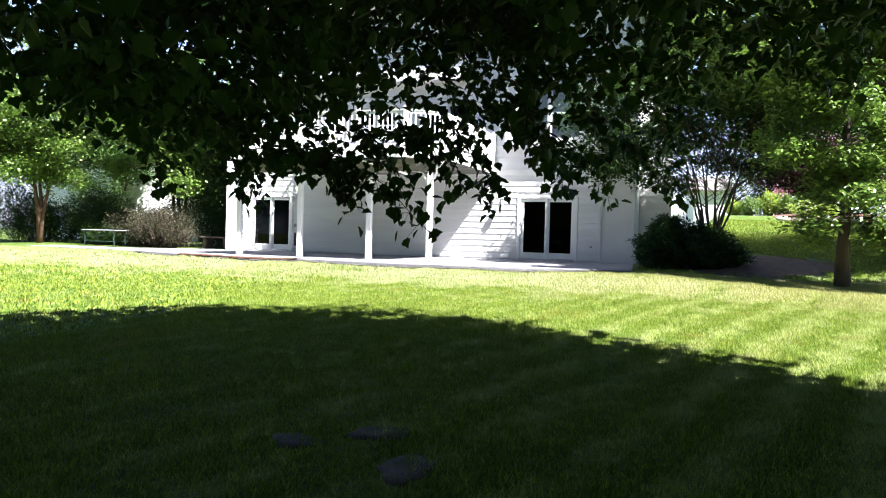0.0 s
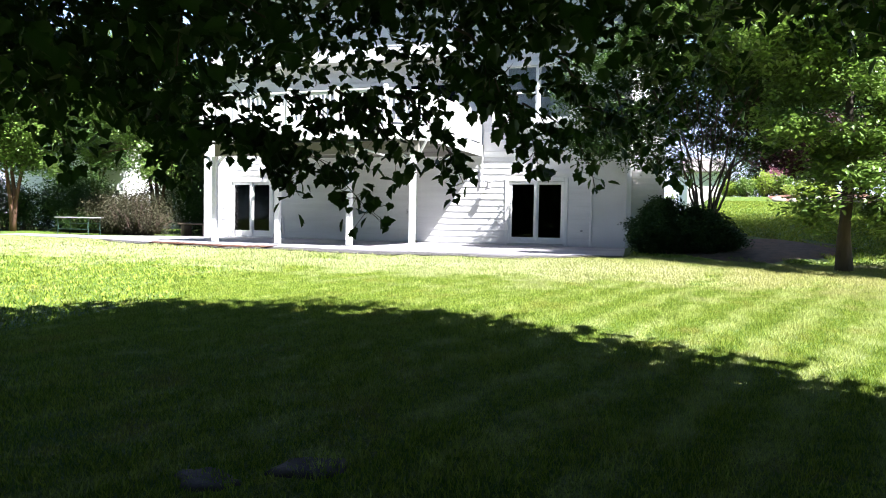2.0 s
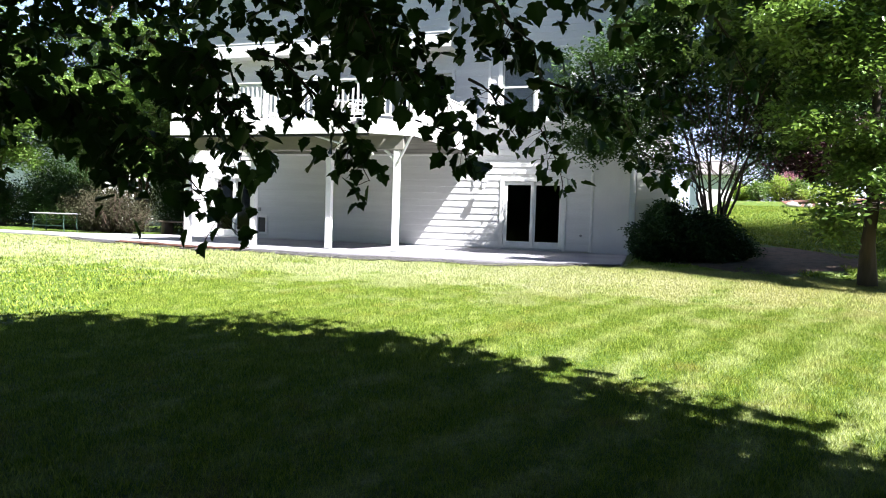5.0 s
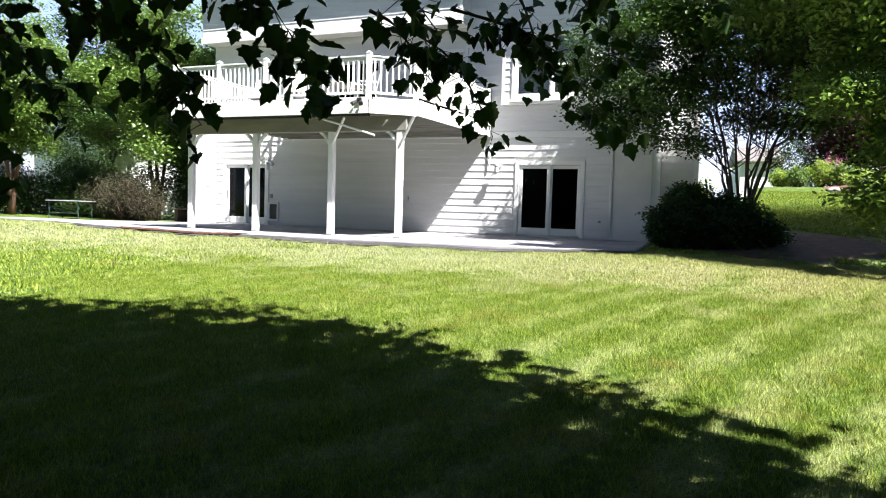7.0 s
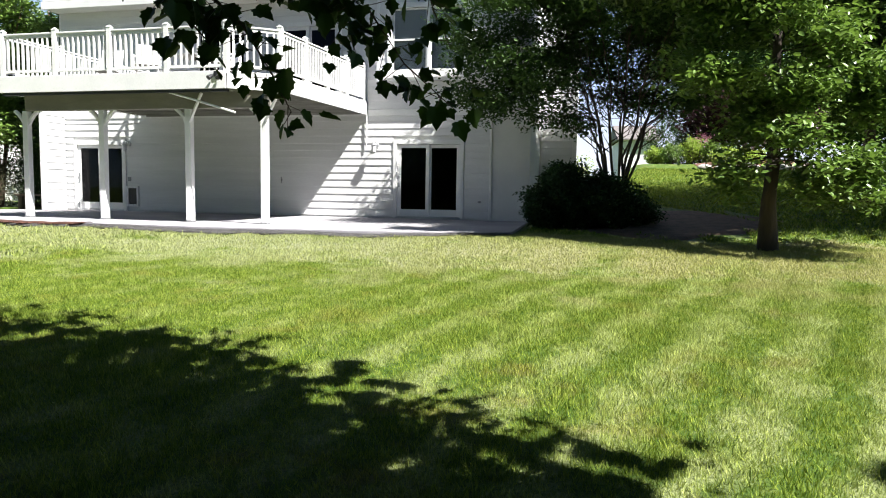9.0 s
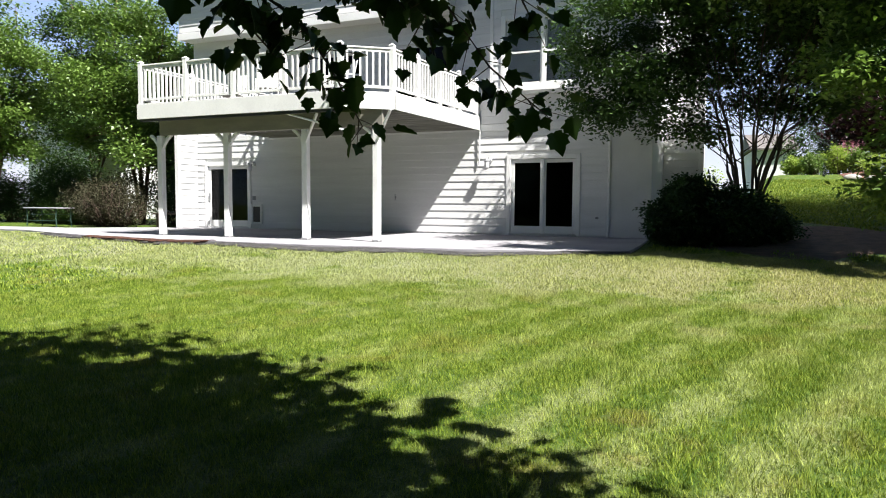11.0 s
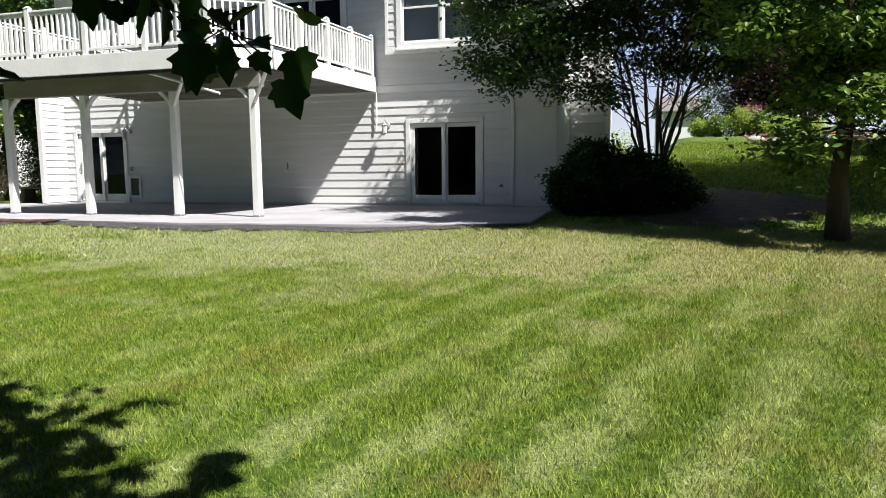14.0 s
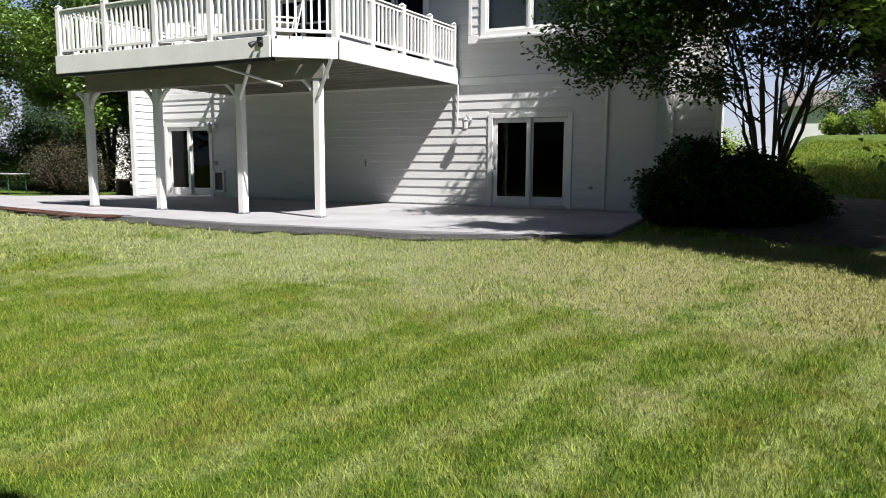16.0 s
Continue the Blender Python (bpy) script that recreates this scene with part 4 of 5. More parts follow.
def hanging_branch(root, rng, a, b, n, bend=0.15):
    """A thin leafy branch from a down to b, part of the maple; gives its leaf places."""
    a, b = np.array(a), np.array(b)
    L = np.linalg.norm(b - a)
    pts = [a + (b - a) * f + np.array([0, 0, bend * L * math.sin(math.pi * f)]) + rng.normal(size=3) * 0.015 * (f > 0) for f in (0, 0.2, 0.4, 0.6, 0.8, 1.0)]
    bm = bmesh.new()
    tube(bm, [tuple(p) for p in pts], [0.011, 0.010, 0.008, 0.006, 0.0045, 0.002], 6)
    places = []
    for i in range(n):
        f = rng.uniform(0.15, 1.0) * 4.999
        k = int(f)
        p = pts[k] + (pts[k + 1] - pts[k]) * (f - k)
        q = p + np.clip(rng.normal(size=3), -1.6, 1.6) * np.array([0.085, 0.085, 0.06]) + np.array([0, 0, -0.04])
        places.append(q)
        if i % 2 == 0:
            tube(bm, [tuple(p), tuple(q)], [0.0025, 0.0015], 4)
    tagged(part("branch", bm, BARK, root, smooth=True), kind="stuff")
    return places


maple = tree("maple_tree", (3.4, -3.2), 6.5, 1, [(-2.4, 5.4, 4.3, 6.4, 6.4, 3.4), (-5.4, 8.0, 2.6, 3.6, 2.4, 1.3), (-3.0, 7.6, 2.9, 3.8, 3.2, 1.2), (-0.8, 6.5, 4.2, 5.0, 4.6, 2.0)],
             900, 104, 0.086, MAPLE_SHAPE, MAPLE, BARK, "large maple with broad dark green leaves over the lawn", 11, 0.28, 2.2, keep=maple_keep, droop=1.1, up=0.15, loose=3.4)
rng = np.random.default_rng(12)
fringe = []
for a, b, n in (((-0.05, 6.9, 1.85), (0.82, 7.5, 1.2), 66), ((-0.35, 6.9, 1.8), (0.1, 7.25, 1.2), 40), ((-0.5, 6.8, 1.85), (-0.2, 7.1, 1.42), 24),
                ((0.6, 7.0, 1.95), (0.78, 7.5, 1.52), 26), ((0.3, 6.9, 1.95), (0.36, 7.4, 1.5), 24), ((1.0, 6.9, 2.2), (1.3, 7.3, 1.85), 30),
                ((-0.5, 5.2, 1.7), (-0.1, 5.75, 1.2), 60), ((-1.0, 5.1, 1.65), (-0.7, 5.7, 1.08), 66), ((-2.75, 4.9, 1.45), (-1.15, 5.05, 0.86), 120), ((-2.3, 5.0, 1.5), (-1.75, 5.1, 0.98), 70),
                ((-1.2, 4.6, 1.6), (-0.8, 4.9, 1.1), 56), ((0.0, 5.3, 1.9), (0.3, 5.9, 1.45), 46),
                ((-2.9, 4.8, 1.7), (-2.7, 5.0, 1.05), 56), ((-3.7, 4.6, 1.8), (-3.5, 4.8, 1.15), 50), ((-0.3, 4.2, 1.8), (-0.1, 4.7, 1.4), 46), ((-1.9, 5.3, 1.7), (-1.6, 5.8, 1.15), 50)):
    fringe += hanging_branch(maple, rng, a, b, int(1.55 * n))
ob = tagged(new("crown", leaf_mesh("crown", rng, np.array(fringe), 0.092, MAPLE_SHAPE, MAPLE, 1.2, 0.1)), kind="stuff")
ob.parent = maple

# oversized leaves high above the view, added to deepen the shade on the lawn
top = rng.normal(size=(84000, 3))
top /= np.linalg.norm(top, axis=1)[:, None]
top = np.array([1.0, 2.2, 3.9]) + top * np.array([6.7, 6.0, 4.2]) * rng.uniform(0.55, 1.0, len(top))[:, None]
r_top = np.linalg.norm((top - np.array([1.0, 2.2, 3.9])) / np.array([6.7, 6.0, 4.2]), axis=1)
top = top[maple_keep(top) & (top[:, 2] > np.where(top[:, 1] > 2.5, 4.1, 3.4)) & (rng.uniform(0.6, 1.15, len(top)) > r_top)]
ob = tagged(new("crown", leaf_mesh("crown", rng, top, 0.235, OVAL_SHAPE * np.array([1.7, 1, 1]), MAPLE, 0.6, 0.5)), kind="stuff")
ob.parent = maple

# multi-stemmed tree over the dark shrub
def airy(p):
    open_side = smooth01((p[:, 0] - 0.6) / 0.8) * smooth01((4.6 - p[:, 2]) / 1.0)
    return lumps(p, (1.1, 0.8, 1.6), 4.0) > -0.50 + 0.24 * open_side


tree("garden_tree", (1.62, 21.2), 5.4, 13, [(0.6, 2.2, 5.4, 2.0, 1.4, 1.4), (-0.7, -0.1, 3.5, 1.0, 0.9, 1.3), (0.0, -0.2, 5.2, 2.8, 2.2, 1.5), (-2.7, -0.9, 4.0, 1.9, 1.2, 0.9), (-2.1, -0.8, 2.7, 1.3, 1.0, 0.6), (-1.4, -0.3, 3.1, 1.4, 1.0, 1.1), (-2.6, -0.7, 3.3, 1.5, 1.0, 0.8), (-1.2, -1.2, 4.6, 2.4, 1.6, 1.1), (1.6, 0.0, 5.4, 2.4, 2.2, 1.8), (-0.2, 0, 6.6, 2.6, 2.4, 1.4), (0.5, 0.2, 3.7, 1.5, 1.0, 0.9), (1.5, 0.4, 3.5, 1.2, 0.9, 0.9), (0.2, 0.1, 2.9, 0.9, 0.6, 0.5)],
     1560, 60, 0.105, OVAL_SHAPE, STEMLEAF, BARK, "slender tree with many dark stems beside the house", 21, 0.045, 1.2, 0.33, keep=airy, loose=1.9, lobe=(0.42, 0.38, 0.12), twigs=10)
shrub("dark_shrub", (1.0, 19.9), [(-0.6, 0, 0.6, 0.7, 0.8, 0.62), (-0.5, 0.1, 1.05, 0.5, 0.55, 0.45), (0.35, 0.1, 0.55, 0.8, 0.85, 0.58), (1.0, 0.4, 0.38, 0.6, 0.6, 0.38), (0.25, 0.4, 0.92, 0.45, 0.5, 0.38), (-0.98, -0.1, 0.3, 0.4, 0.5, 0.33)],
      62000, 0.075, SHRUBLEAF, "dense dark evergreen shrub at the patio corner", 31, 60, shell=0.35)
def clumpy(p):
    return lumps(p, (1.3, 1.3, 1.7), 9.0) > -0.10


tree("young_tree", (4.25, 17.3), 6.0, 1, [(0.4, 0.0, 4.6, 2.5, 2.3, 2.4), (-0.15, -0.7, 1.75, 0.7, 0.5, 0.6), (0.65, -0.8, 1.45, 0.6, 0.4, 0.55), (1.15, -0.9, 1.15, 0.45, 0.4, 0.4), (-0.45, -0.5, 2.2, 0.8, 0.7, 0.6), (0.9, -0.6, 1.75, 0.9, 0.8, 0.7), (0.1, -0.7, 2.3, 0.7, 0.5, 0.5), (0.3, -0.6, 3.3, 1.8, 1.4, 1.0), (0.0, 0.1, 6.6, 2.4, 2.0, 1.7), (-1.2, 0.1, 5.2, 2.0, 1.8, 1.4), (1.8, -0.2, 3.4, 1.3, 1.2, 1.2)],
     1500, 62, 0.115, OVAL_SHAPE, LIGHTLEAF, BARK, "single stemmed young tree with bright leaves on the lawn", 41, 0.15, 1.3, keep=clumpy, loose=1.8, lobe=(0.30, 0.30, 0.17))
tree("shade_tree", (9.4, 20.6), 11.0, 1, [(0.0, 0.0, 8.8, 4.2, 3.8, 4.2), (-1.8, 0.6, 5.6, 2.6, 2.4, 1.8), (-2.4, -1.4, 8.6, 3.2, 2.8, 2.6)], 900, 60, 0.2, FAR_SHAPE, STEMLEAF, BARK, "broad green tree at the side of the garden", 42, 0.18, 1.8)
tree("shade_tree", (8.2, 25.0), 7.5, 1, [(0.0, 0.0, 6.2, 3.4, 3.4, 3.2), (-0.6, -0.6, 3.9, 2.0, 2.0, 1.3)], 420, 60, 0.12, FAR_SHAPE, STEMLEAF, BARK, "broad green tree on the grassy bank", 43, 0.18, 2.2)

# this one is added out of view, only to shade the bank
tree("shade_tree", (13.4, 21.5), 11.0, 1, [(0.0, 0.0, 8.6, 4.2, 4.0, 4.2), (-0.8, 0.6, 5.0, 3.0, 3.0, 2.0)], 620, 55, 0.26, FAR_SHAPE, STEMLEAF, BARK, "tall broad tree added out of view to shade the bank", 44, 0.2, 2.2)

# far left of the garden
def open_window(p):
    """A gap between the trees through which the neighbour's siding shows."""
    return ~((np.abs(p[:, 0] + 21.5) < 1.0) & (np.abs(p[:, 1] - 24.0) < 3.0) & (p[:, 2] > 1.2) & (p[:, 2] < 3.6))


for (x, y), h, sd, mt in (((-19.9, 24.6), 8.0, 51, LIGHTLEAF), ((-25.5, 22.5), 8.5, 52, LIGHTLEAF), ((-18.2, 26.5), 7.5, 53, STEMLEAF), ((-31.0, 24.0), 10.5, 54, STEMLEAF), ((-23.5, 33.5), 9.5, 55, FARLEAF), ((-27.5, 29.0), 11.0, 56, STEMLEAF), ((-36.0, 22.0), 9.0, 57, FARLEAF), ((-17.0, 36.0), 11.0, 58, FARLEAF)):
    tree("broadleaf_tree", (x, y), h, 3, [(0, 0, h * 0.7, 2.7, 2.4, h * 0.36), (0.6, -0.8, h * 0.40, 2.0, 1.5, 1.1), (-1.0, 0.2, h * 0.46, 2.0, 1.8, 1.4)], 760 if mt is not FARLEAF else 420, 64 if mt is not FARLEAF else 50, 0.15 if mt is not FARLEAF else 0.2, FAR_SHAPE, mt, BARK_RED,
         "leafy bright green tree beyond the patio" if mt is LIGHTLEAF else "leafy mid green tree beyond the patio", sd, 0.10, 1.0, 0.12, keep=open_window, loose=2.0, lobe=(0.42, 0.42, 0.22))
shrub("twiggy_shrub", (-18.6, 22.0), [(0, 0, 0.9, 1.3, 0.9, 0.85), (-0.9, 0.2, 0.75, 0.9, 0.8, 0.7), (0.9, -0.1, 0.6, 0.8, 0.7, 0.6)], 12000, 0.06, BRONZE,
      "loose shrub with bare reddish twigs beside the patio", 61, 140, TWIG, shell=0.3)
shrub("dark_bush", (-20.6, 23.3), [(0, 0, 0.9, 1.2, 0.8, 0.9), (-1.2, 0.2, 0.8, 1.0, 0.8, 0.8), (1.2, 0.3, 1.1, 1.0, 0.8, 1.1)], 16000, 0.075, BRONZE, "dark leafy bush behind the garden table", 65, 30)
shrub("tall_shrub", (-17.2, 24.6), [(0, 0, 1.6, 1.1, 1.0, 1.6), (-0.7, 0.3, 1.2, 0.9, 0.9, 1.2), (0.7, 0.2, 2.4, 0.9, 0.9, 1.1)], 16000, 0.075, SHRUBLEAF,
      "tall dark shrub beside the house corner", 62, 30)
shrub("low_shrub", (-22.0, 23.4), [(0, 0, 0.5, 1.0, 0.7, 0.5), (-1.3, 0.2, 0.45, 0.8, 0.6, 0.45), (1.2, 0.3, 0.5, 0.7, 0.6, 0.5)], 9000, 0.06, STEMLEAF, "low green shrub under the trees", 63, 30)
shrub("low_shrub", (-26.5, 24.5), [(0, 0, 0.8, 1.6, 0.9, 0.8), (-1.9, 0.3, 0.9, 1.4, 0.9, 0.9), (1.7, 0.3, 0.7, 1.2, 0.8, 0.7)], 12000, 0.075, SHRUBLEAF, "low dark shrub under the trees", 64, 30)

shrub("tall_shrub", (-23.7, 24.4), [(0, 0, 0.9, 1.2, 0.9, 0.9), (-1.2, 0.2, 1.3, 1.1, 0.9, 1.3), (0.9, 0.4, 0.8, 0.9, 0.8, 0.8)], 15000, 0.08, SHRUBLEAF, "tall dark shrub under the trees", 66, 40)
shrub("tall_shrub", (-27.4, 23.6), [(0, 0, 1.2, 1.4, 0.9, 1.2), (-1.4, 0.2, 1.5, 1.2, 0.9, 1.5), (1.3, 0.4, 1.0, 1.1, 0.8, 1.0)], 15000, 0.09, SHRUBLEAF, "tall dark shrub under the trees", 67, 40)

shrub("tall_shrub", (-25.4, 26.4), [(0, 0, 1.5, 1.3, 1.0, 1.5), (-1.4, 0.2, 1.9, 1.3, 1.0, 1.8)], 13000, 0.10, STEMLEAF, "tall leafy green shrub before the neighbouring house", 68, 40, shape=FAR_SHAPE)
shrub("tall_shrub", (-19.2, 25.6), [(0, 0, 1.3, 1.1, 0.9, 1.3), (0.9, 0.2, 1.7, 1.1, 0.9, 1.6)], 13000, 0.09, SHRUBLEAF, "tall dark shrub beyond the patio", 69, 40, shape=FAR_SHAPE)


def wire_table(x, y):
    """Low garden table with a thin top and a green wire frame."""
    z0 = gz(x, y)
    root = tagged(new("garden_table"), "low garden table with a green wire frame", "table")
    bm = bmesh.new()
    box(bm, x - 0.85, x + 0.85, y - 0.35, y + 0.35, z0 + 0.62, z0 + 0.655, 0.01)
    part("tabletop", bm, CONCRETE, root)
    for sx in (-0.75, 0.75):
        for sy in (-0.28, 0.28):
            bm = bmesh.new()
            tube(bm, [(x + sx, y + sy, z0 - 0.02), (x + sx * 0.95, y + sy, z0 + 0.3), (x + sx, y + sy, z0 + 0.62)], [0.018] * 3, 6)
            part("leg", bm, GREEN_PAINT, root)
    for zz in (0.2, 0.42):
        bm = bmesh.new()
        tube(bm, [(x - 0.74, y - 0.28, z0 + zz), (x + 0.74, y - 0.28, z0 + zz)], [0.012] * 2, 6)
        tube(bm, [(x - 0.74, y + 0.28, z0 + zz), (x + 0.74, y + 0.28, z0 + zz)], [0.012] * 2, 6)
        part("rail", bm, GREEN_PAINT, root)
    return root


wire_table(-20.6, 21.2)
bm = bmesh.new()
box(bm, -17.0, -16.85, 22.5, 22.95, -0.1, 0.44, 0.02)
box(bm, -16.05, -15.9, 22.5, 22.95, -0.1, 0.44, 0.02)
box(bm, -17.1, -15.8, 22.45, 23.0, 0.44, 0.5, 0.015)
tagged(part("wooden_bench", bm, BARK), "low dark wooden bench beside the wing wall", "bench")


# ---- neighbouring houses ----
def house(name, x, y, w, d, h, rz, wall_mat, label, rows, cols, siding=False, lift=0.0):
    root = tagged(new(name), label, "house")
    z0 = gz(x, y) + lift
    m = pose(x, y, z0, 0, 0, rz)
    root.matrix_world = m
    bm = bmesh.new()
    box(bm, -w / 2, w / 2, -d / 2, d / 2, -2.5, h)
    wall = part("wall", bm, wall_mat, root)
    bm = bmesh.new()
    extrude_poly(bm, [(-d / 2 - 0.5, h - 0.05), (-d / 2 - 0.5, h + 0.1), (0, h + 0.45 * d * 0.5), (d / 2 + 0.5, h + 0.1), (d / 2 + 0.5, h - 0.05)], "x", -w / 2 - 0.4, w / 2 + 0.4)
    part("roof", bm, ROOF, root)
    if siding:
        z = 0.0
        while z < h - 0.25:
            bm = bmesh.new()
            extrude_poly(bm, [(-d / 2 + 0.0, z), (-d / 2 - 0.03, z), (-d / 2 - 0.03, z + 0.008), (-d / 2 - 0.004, z + 0.24), (-d / 2, z + 0.24)], "x", -w / 2, w / 2)
            part("plank", bm, WHITE, wall)
            z += 0.24
    for r in range(rows):
        for c in range(cols):
            wx = -w / 2 + w * (c + 0.5) / cols
            wz = 0.9 + 2.8 * r
            bm = bmesh.new()
            for a, b, e, f in ((-0.62, -0.5, -0.12, 1.42), (0.5, 0.62, -0.12, 1.42), (-0.499, 0.499, 1.3, 1.42), (-0.499, 0.499, -0.12, 0.0)):
                box(bm, wx + a, wx + b, -d / 2 - 0.06, -d / 2 + 0.02, wz + e, wz + f, 0.006)
            win = part("window", bm, TRIM, root)
            bm = bmesh.new()
            box(bm, wx - 0.5, wx + 0.5, -d / 2 - 0.035, -d / 2 - 0.033, wz, wz + 1.3)
            part("pane", bm, BLACK, win, "dark pane")
    return root


house("neighbour_house", -33.0, 36.5, 14.0, 9.0, 6.2, -24, STUCCO, "white neighbouring house with lap siding behind trees", 1, 3, True)
house("far_house", 3.4, 82.0, 3.6, 8.0, 5.0, 6, STUCCO, "pale house far beyond the bank", 0, 0, False, -1.0)
house("far_house", 19.0, 40.0, 9.0, 8.0, 5.2, -20, STUCCO, "pale house half hidden beyond the garden bed", 1, 3, True, 0.3)

# pale summer sky low over the far horizon, a plain distant sheet
def sky_sheet():
    m = bpy.data.materials.new("hazy_sky")
    m.use_nodes = True
    n, l = m.node_tree.nodes, m.node_tree.links
    n.remove(n["Principled BSDF"])
    g = n.new("ShaderNodeNewGeometry")
    sp = n.new("ShaderNodeSeparateXYZ")
    l.new(g.outputs["Position"], sp.inputs[0])
    mr = n.new("ShaderNodeMapRange")
    mr.inputs[1].default_value, mr.inputs[2].default_value = 0.0, 90.0
    l.new(sp.outputs["Z"], mr.inputs[0])
    e = n.new("ShaderNodeEmission")
    e.inputs["Strength"].default_value = 0.46
    l.new(ramp(n, l, mr.outputs[0], [(0.0, (0.95, 0.97, 1.0)), (0.36, (0.50, 0.66, 1.0)), (1.0, (0.30, 0.50, 1.0))]), e.inputs["Color"])
    l.new(e.outputs[0], n["Material Output"].inputs["Surface"])
    bm = bmesh.new()
    rows = [[bm.verts.new((190 * math.sin(radians(a)), 190 * math.cos(radians(a)), z)) for a in range(-90, 71, 5)] for z in (-12, 45, 95)]
    for r0, r1 in zip(rows, rows[1:]):
        for a, b, c, d in zip(r0, r0[1:], r1[1:], r1):
            bm.faces.new((a, b, c, d))
    return tagged(part("backdrop", bm, m, smooth=True), "pale hazy sky low over the horizon", "sky", kind="structure")


sky_sheet()

def bare_ground():
    """Brown leaf litter under the many-stemmed tree, with a ragged edge."""
    bm = bmesh.new()
    rings = []
    for q in range(7):
        ring = []
        for k in range(40):
            a = 2 * math.pi * k / 40
            r = (0.05 + q / 6) * (1 + 0.10 * math.sin(3 * a + 1) + 0.07 * math.sin(7 * a))
            x, y = LITTER[0] + LITTER[2] * r * math.cos(a), LITTER[1] + LITTER[3] * r * math.sin(a)
            ring.append(bm.verts.new((x, y, gz(x, y) + (0.018 if q < 6 else -0.03))))
        rings.append(ring)
    bm.faces.new(rings[0])
    for r0, r1 in zip(rings, rings[1:]):
        for k in range(40):
            bm.faces.new((r0[k], r1[k], r1[(k + 1) % 40], r0[(k + 1) % 40]))
    bmesh.ops.recalc_face_normals(bm, faces=bm.faces[:])
    return tagged(part("leaf_litter", bm, LITTERMAT, smooth=True), "bare brown ground with leaf litter under the tree", "bare ground", kind="stuff")


bare_ground()

# ---- garden bed on the bank ----
def rock(x, y, r, seed):
    rng = random.Random(seed)
    bm = bmesh.new()
    bmesh.ops.create_icosphere(bm, subdivisions=3, radius=1.0)
    o = Vector((seed * 3.1, seed * 1.7, 0))
    for v in bm.verts:
        d = 1 + 0.28 * noise.noise(v.co * 1.3 + o) + 0.10 * noise.noise(v.co * 3.5 + o)
        v.co = Vector((v.co.x * r * 1.25, v.co.y * r * 0.85, v.co.z * r * 0.62)) * d
    bmesh.ops.transform(bm, matrix=pose(x, y, gz(x, y) + r * 0.30, 0, 0, rng.uniform(0, 180)), verts=bm.verts)
    return tagged(part("garden_rock", bm, ROCK, smooth=True), "pale rounded rock edging the garden bed", "rock", "rocks round the garden bed")


for k, (x, y, r) in enumerate(((5.35, 36.0, 0.42), (5.9, 35.7, 0.3), (6.45, 35.6, 0.36), (7.1, 35.6, 0.48), (7.75, 35.7, 0.4), (8.4, 35.9, 0.45), (9.1, 36.2, 0.4), (9.8, 36.6, 0.42))):
    rock(x, y, 0.62 * r, 100 + k)
bm = bmesh.new()
rows = []
for i in range(9):
    x = 5.2 + 6.5 * i / 8
    rows.append([bm.verts.new((x, 35.9 + 5 * j / 5, gz(x, 35.9 + j) + 0.02 + 0.22 * math.sin(math.pi * j / 5) * math.sin(math.pi * i / 8))) for j in range(6)])
for r0, r1 in zip(rows, rows[1:]):
    for j in range(5):
        bm.faces.new((r0[j], r1[j], r1[j + 1], r0[j + 1]))
tagged(part("flower_bed", bm, MULCH, smooth=True), "mounded brown bark bed behind the rocks", "garden bed", kind="stuff")
shrub("yellow_shrub", (6.6, 37.2), [(0, 0, 0.45, 0.8, 0.5, 0.45), (0.9, 0.1, 0.4, 0.6, 0.5, 0.4)], 4500, 0.09, YELLOWLEAF, "low yellow green shrub behind the rocks", 71, 24)
for k, (x, y, h, w) in enumerate(((4.2, 39.5, 1.0, 0.6), (5.2, 39.8, 1.35, 0.7), (6.0, 39.6, 1.15, 0.6), (3.5, 40.2, 0.9, 0.6))):
    shrub("tall_perennial", (x, y), [(0, 0, h * 0.48, w * 0.8, w * 0.7, h * 0.5)], 2200, 0.10, YELLOWLEAF if k % 2 else LIGHTLEAF, "upright bright green garden plant", 80 + k, 30, category="plant")
shrub("flowering_plant", (5.7, 40.4), [(0, 0, 1.1, 0.6, 0.5, 0.5)], 900, 0.08, PINK, "pink flowering plant among green leaves", 86, 20, category="plant")
shrub("round_bush", (4.6, 46.0), [(0, 0, 1.6, 1.5, 1.3, 1.6), (1.2, 0.3, 1.2, 1.1, 1.1, 1.2)], 9000, 0.11, STEMLEAF, "rounded green bush beyond the bank", 87, 20)
shrub("round_bush", (-0.2, 33.0), [(0, 0, 1.2, 0.9, 0.9, 1.2)], 5000, 0.10, YELLOWLEAF, "bright green bush beside the house corner", 88, 20)
tree("plum_tree", (8.0, 42.0), 3.6, 3, [(0, 0, 2.9, 2.4, 2.0, 1.5), (-1.6, 0, 2.2, 1.4, 1.2, 1.0), (1.8, 0, 2.2, 1.6, 1.3, 1.2)], 620, 55, 0.16, FAR_SHAPE, PURPLELEAF, BARK, "purple leaved plum tree behind the garden bed", 91, 0.09, 1.2, 0.15)
shrub("bare_shrub", (7.6, 37.6), [(0, 0, 1.5, 0.9, 0.7, 1.3)], 500, 0.08, PURPLELEAF, "bare reddish branched shrub in the garden bed", 92, 70, TWIG, shell=0.3)
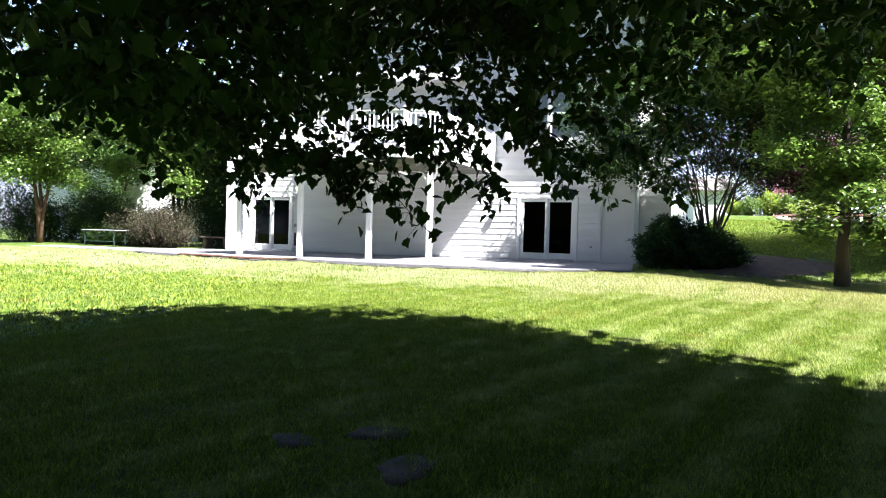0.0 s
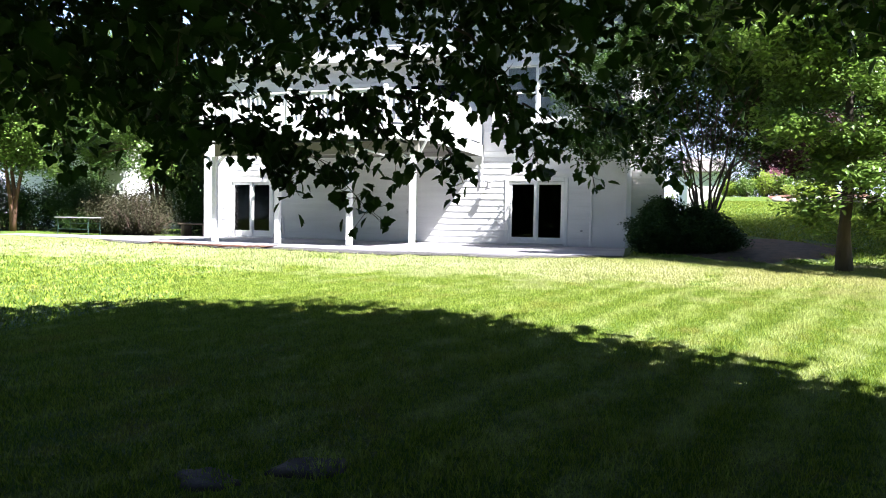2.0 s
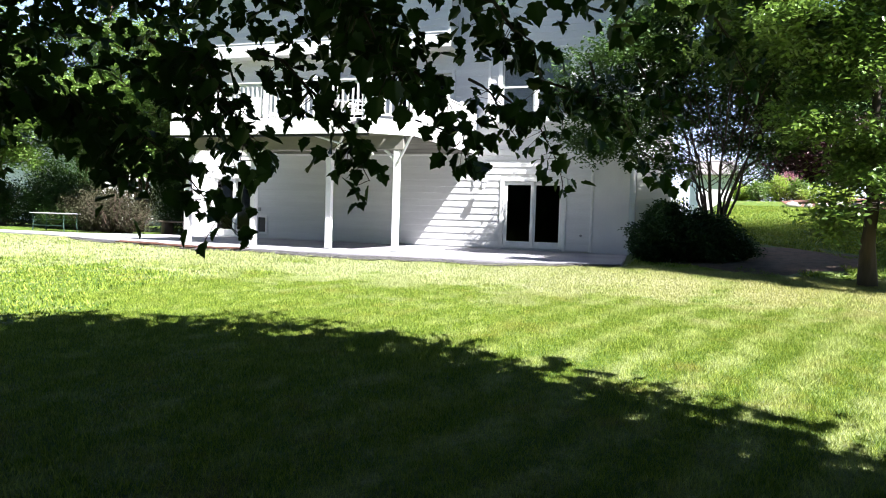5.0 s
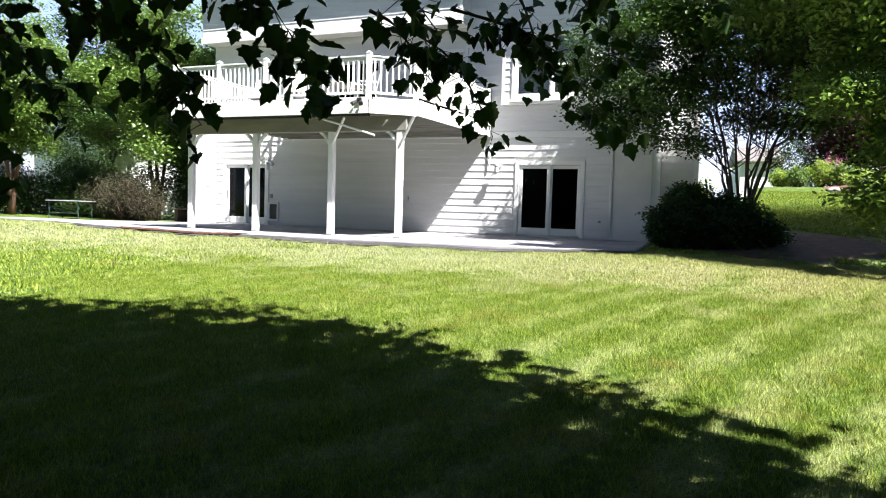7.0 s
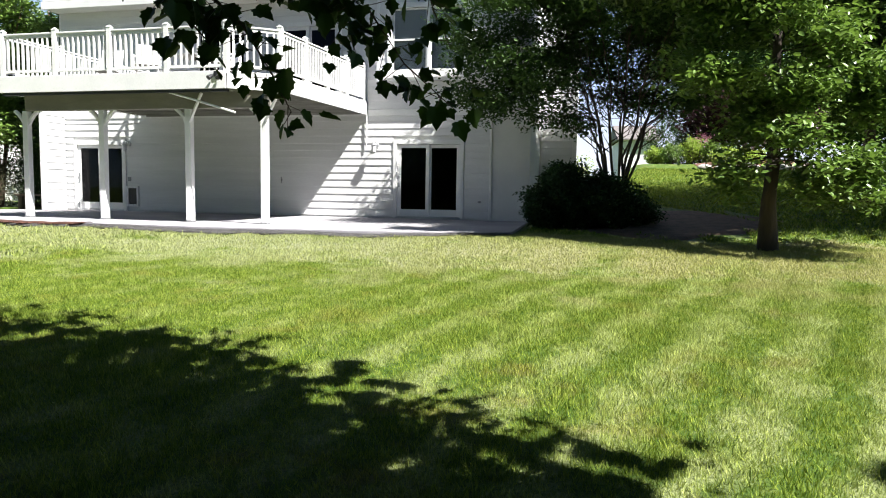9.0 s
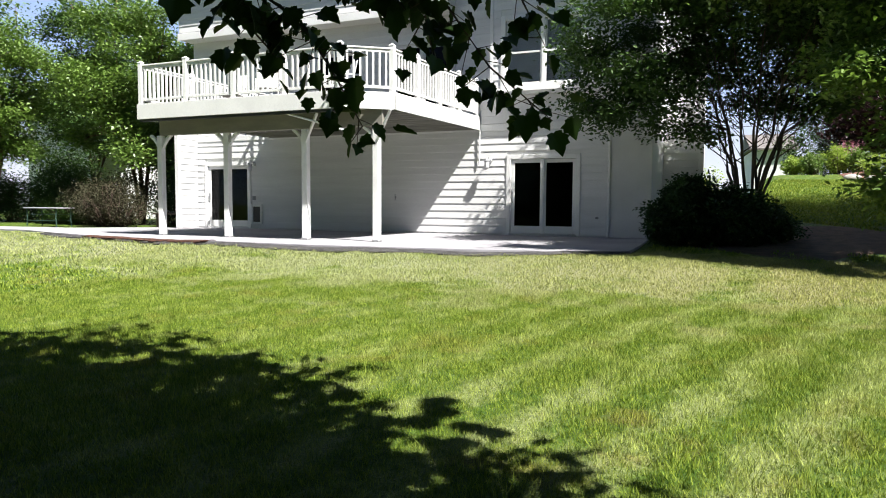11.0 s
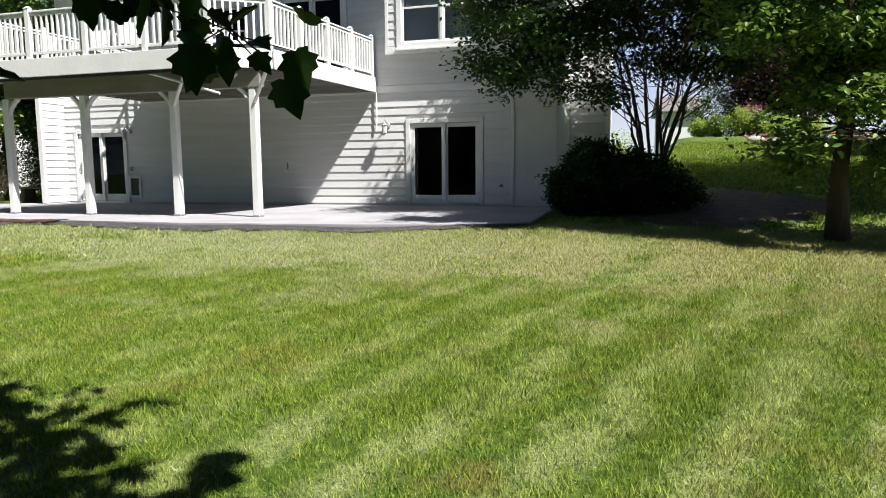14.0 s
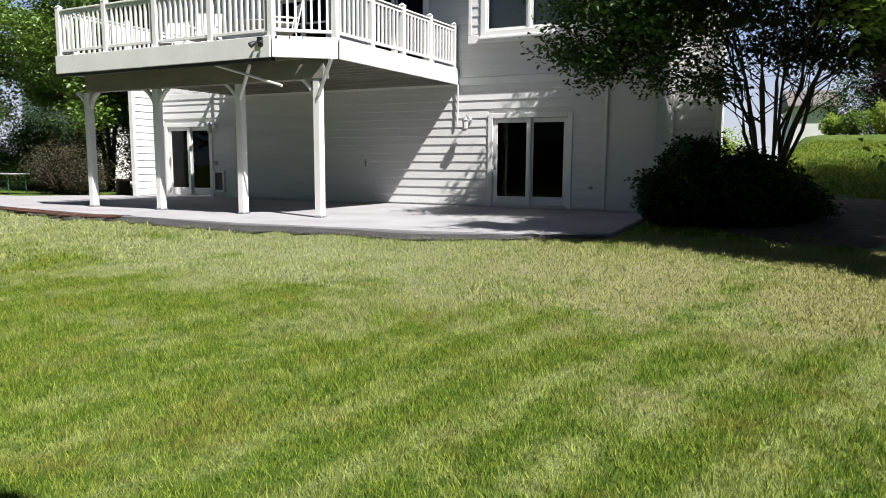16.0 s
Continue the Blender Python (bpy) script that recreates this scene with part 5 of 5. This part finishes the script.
for (x, y), h, sd in (((13.0, 31.0), 8.0, 101), ((11.0, 46.0), 9.0, 102), ((17.5, 24.0), 9.0, 103), ((-6.0, 55.0), 11.0, 104), ((22.0, 44.0), 10.0, 105), ((15.5, 52.0), 10.0, 106), ((9.0, 58.0), 10.0, 107), ((17.0, 37.0), 8.0, 108)):
    tree("background_tree", (x, y), h, 1, [(0, 0, h * 0.66, 3.4, 3.2, h * 0.36), (0.8, -0.8, h * 0.4, 2.6, 2.2, h * 0.2)], 420, 55, 0.30, FAR_SHAPE, FARLEAF, BARK, "leafy green tree in the distance", sd, 0.2, 2.0, loose=1.8)

# unseen trees and hedge, added to close the garden and block low sky light
for (x, y), h, sd in (((-9.0, -13.0), 9.0, 111), ((9.0, -14.0), 9.0, 112), ((0.0, -18.0), 10.0, 113), ((14.0, 3.0), 9.0, 114), ((-22.0, 4.0), 9.0, 115), ((-17.0, -6.0), 9.0, 116), ((13.5, -6.0), 9.0, 117), ((-30.0, 13.0), 9.0, 118)):
    tree("sky_blocker_tree", (x, y), h, 1, [(0, 0, h * 0.6, 4.2, 3.8, h * 0.42)], 260, 40, 0.5, FAR_SHAPE, FARLEAF, BARK, "unseen tall leafy tree added to block low sky light", sd, 0.22, 2.0)

shrub("sky_blocker_hedge", (-2.0, -12.5), [(2.4 * k, -0.02 * k * k, 1.6, 1.9, 1.2, 2.4) for k in range(-8, 8)], 16000, 0.42, FARLEAF, "unseen tall leafy hedge added to block low sky light", 119, 20, category="hedge", shape=FAR_SHAPE, shell=0.2)

def flagstone(x, y, rx, ry, turn, seed):
    """Flat broken stone with a worn rim, sunk a little into the lawn."""
    rng = random.Random(seed)
    bm = bmesh.new()
    k = 14
    edge = [1 + 0.14 * math.sin(2 * i + seed) + rng.uniform(-0.07, 0.07) for i in range(k)]
    rings = []
    for f, z in ((1.02, -0.03), (1.0, 0.006), (0.93, 0.016), (0.5, 0.019)):
        rings.append([bm.verts.new((f * e * rx * math.cos(2 * math.pi * i / k), f * e * ry * math.sin(2 * math.pi * i / k), z + rng.uniform(-0.004, 0.004))) for i, e in enumerate(edge)])
    bm.faces.new(rings[-1])
    for r0, r1 in zip(rings, rings[1:]):
        for i in range(k):
            bm.faces.new((r0[i], r0[(i + 1) % k], r1[(i + 1) % k], r1[i]))
    bmesh.ops.transform(bm, matrix=pose(x, y, gz(x, y), 0, 0, turn), verts=bm.verts)
    return tagged(part("flagstone", bm, SLATE, smooth=True), "flat dark purplish stone lying in the lawn", "stone", "flat stones under the maple")


for k, (x, y, rx, ry, turn) in enumerate(((-1.0, 4.0, 0.22, 0.15, 20), (-1.45, 3.7, 0.2, 0.13, -15), (-0.6, 3.45, 0.15, 0.24, 10))):
    flagstone(x, y, rx, ry, turn, 130 + k)

# ---- grass ----
def grass(n, x0, x1, y0, y1, height, width, seed, label):
    rng = np.random.default_rng(seed)
    x, y = rng.uniform(x0, x1, n), rng.uniform(y0, y1, n)
    edge = np.interp(x, [p[0] for p in slab_outline()[:9]], [p[1] for p in slab_outline()[:9]])
    off = ~((y > edge - 0.52 + 0.1 * np.sin(4.3 * x)) & (x < -0.25))
    off &= ((x - LITTER[0]) / LITTER[2]) ** 2 + ((y - LITTER[1]) / LITTER[3]) ** 2 > 0.9 + 0.3 * np.sin(5 * x + 3 * y)
    x, y = x[off], y[off]
    n = len(x)
    z = ground_z(x, y)
    tuft = 0.75 + 0.5 * (np.sin(3.1 * x + 1.3 * np.sin(2.3 * y)) * np.sin(2.7 * y + 1.1 * x) * 0.5 + 0.5)
    fine = np.sin(21 * x + 4 * np.sin(9 * y)) * np.sin(17 * y + 4 * np.sin(11 * x + 2))
    h = height * rng.uniform(0.45, 1.35, n) * tuft * (1 + 0.35 * fine)
    a = rng.uniform(0, 2 * np.pi, n)
    w = width * rng.uniform(0.7, 1.3, n)
    lean = rng.normal(size=(n, 2)) * 0.45 * h[:, None]
    v = np.zeros((n, 3, 3))
    v[:, 0] = np.stack([x - w * np.cos(a), y - w * np.sin(a), z - 0.004], 1)
    v[:, 1] = np.stack([x + w * np.cos(a), y + w * np.sin(a), z - 0.004], 1)
    v[:, 2] = np.stack([x + lean[:, 0], y + lean[:, 1], z + h], 1)
    me = raw_mesh("grass", v.reshape(-1, 3), np.arange(3 * n), np.full(n, 3), BLADES)
    return tagged(new("grass", me), label, "grass", kind="stuff")


grass(290000, -6.0, 5.0, 5.0, 9.3, 0.034, 0.0032, 201, "short green mown grass blades")
grass(430000, -7.0, 5.0, 9.3, 13.3, 0.033, 0.0032, 206, "short green mown grass blades with pale streaks")
grass(180000, -6.0, 4.0, 0.8, 5.0, 0.036, 0.0048, 204, "short green mown grass under the maple")
grass(230000, -10.0, 8.0, 13.3, 18.5, 0.034, 0.0055, 202, "short green mown grass with dry straw patches")
grass(130000, -24.0, -6.0, 4.0, 19.0, 0.045, 0.014, 203, "short green mown grass beside the patio")
grass(90000, -1.0, 9.0, 18.5, 36.0, 0.05, 0.015, 205, "shaded grass on the bank")
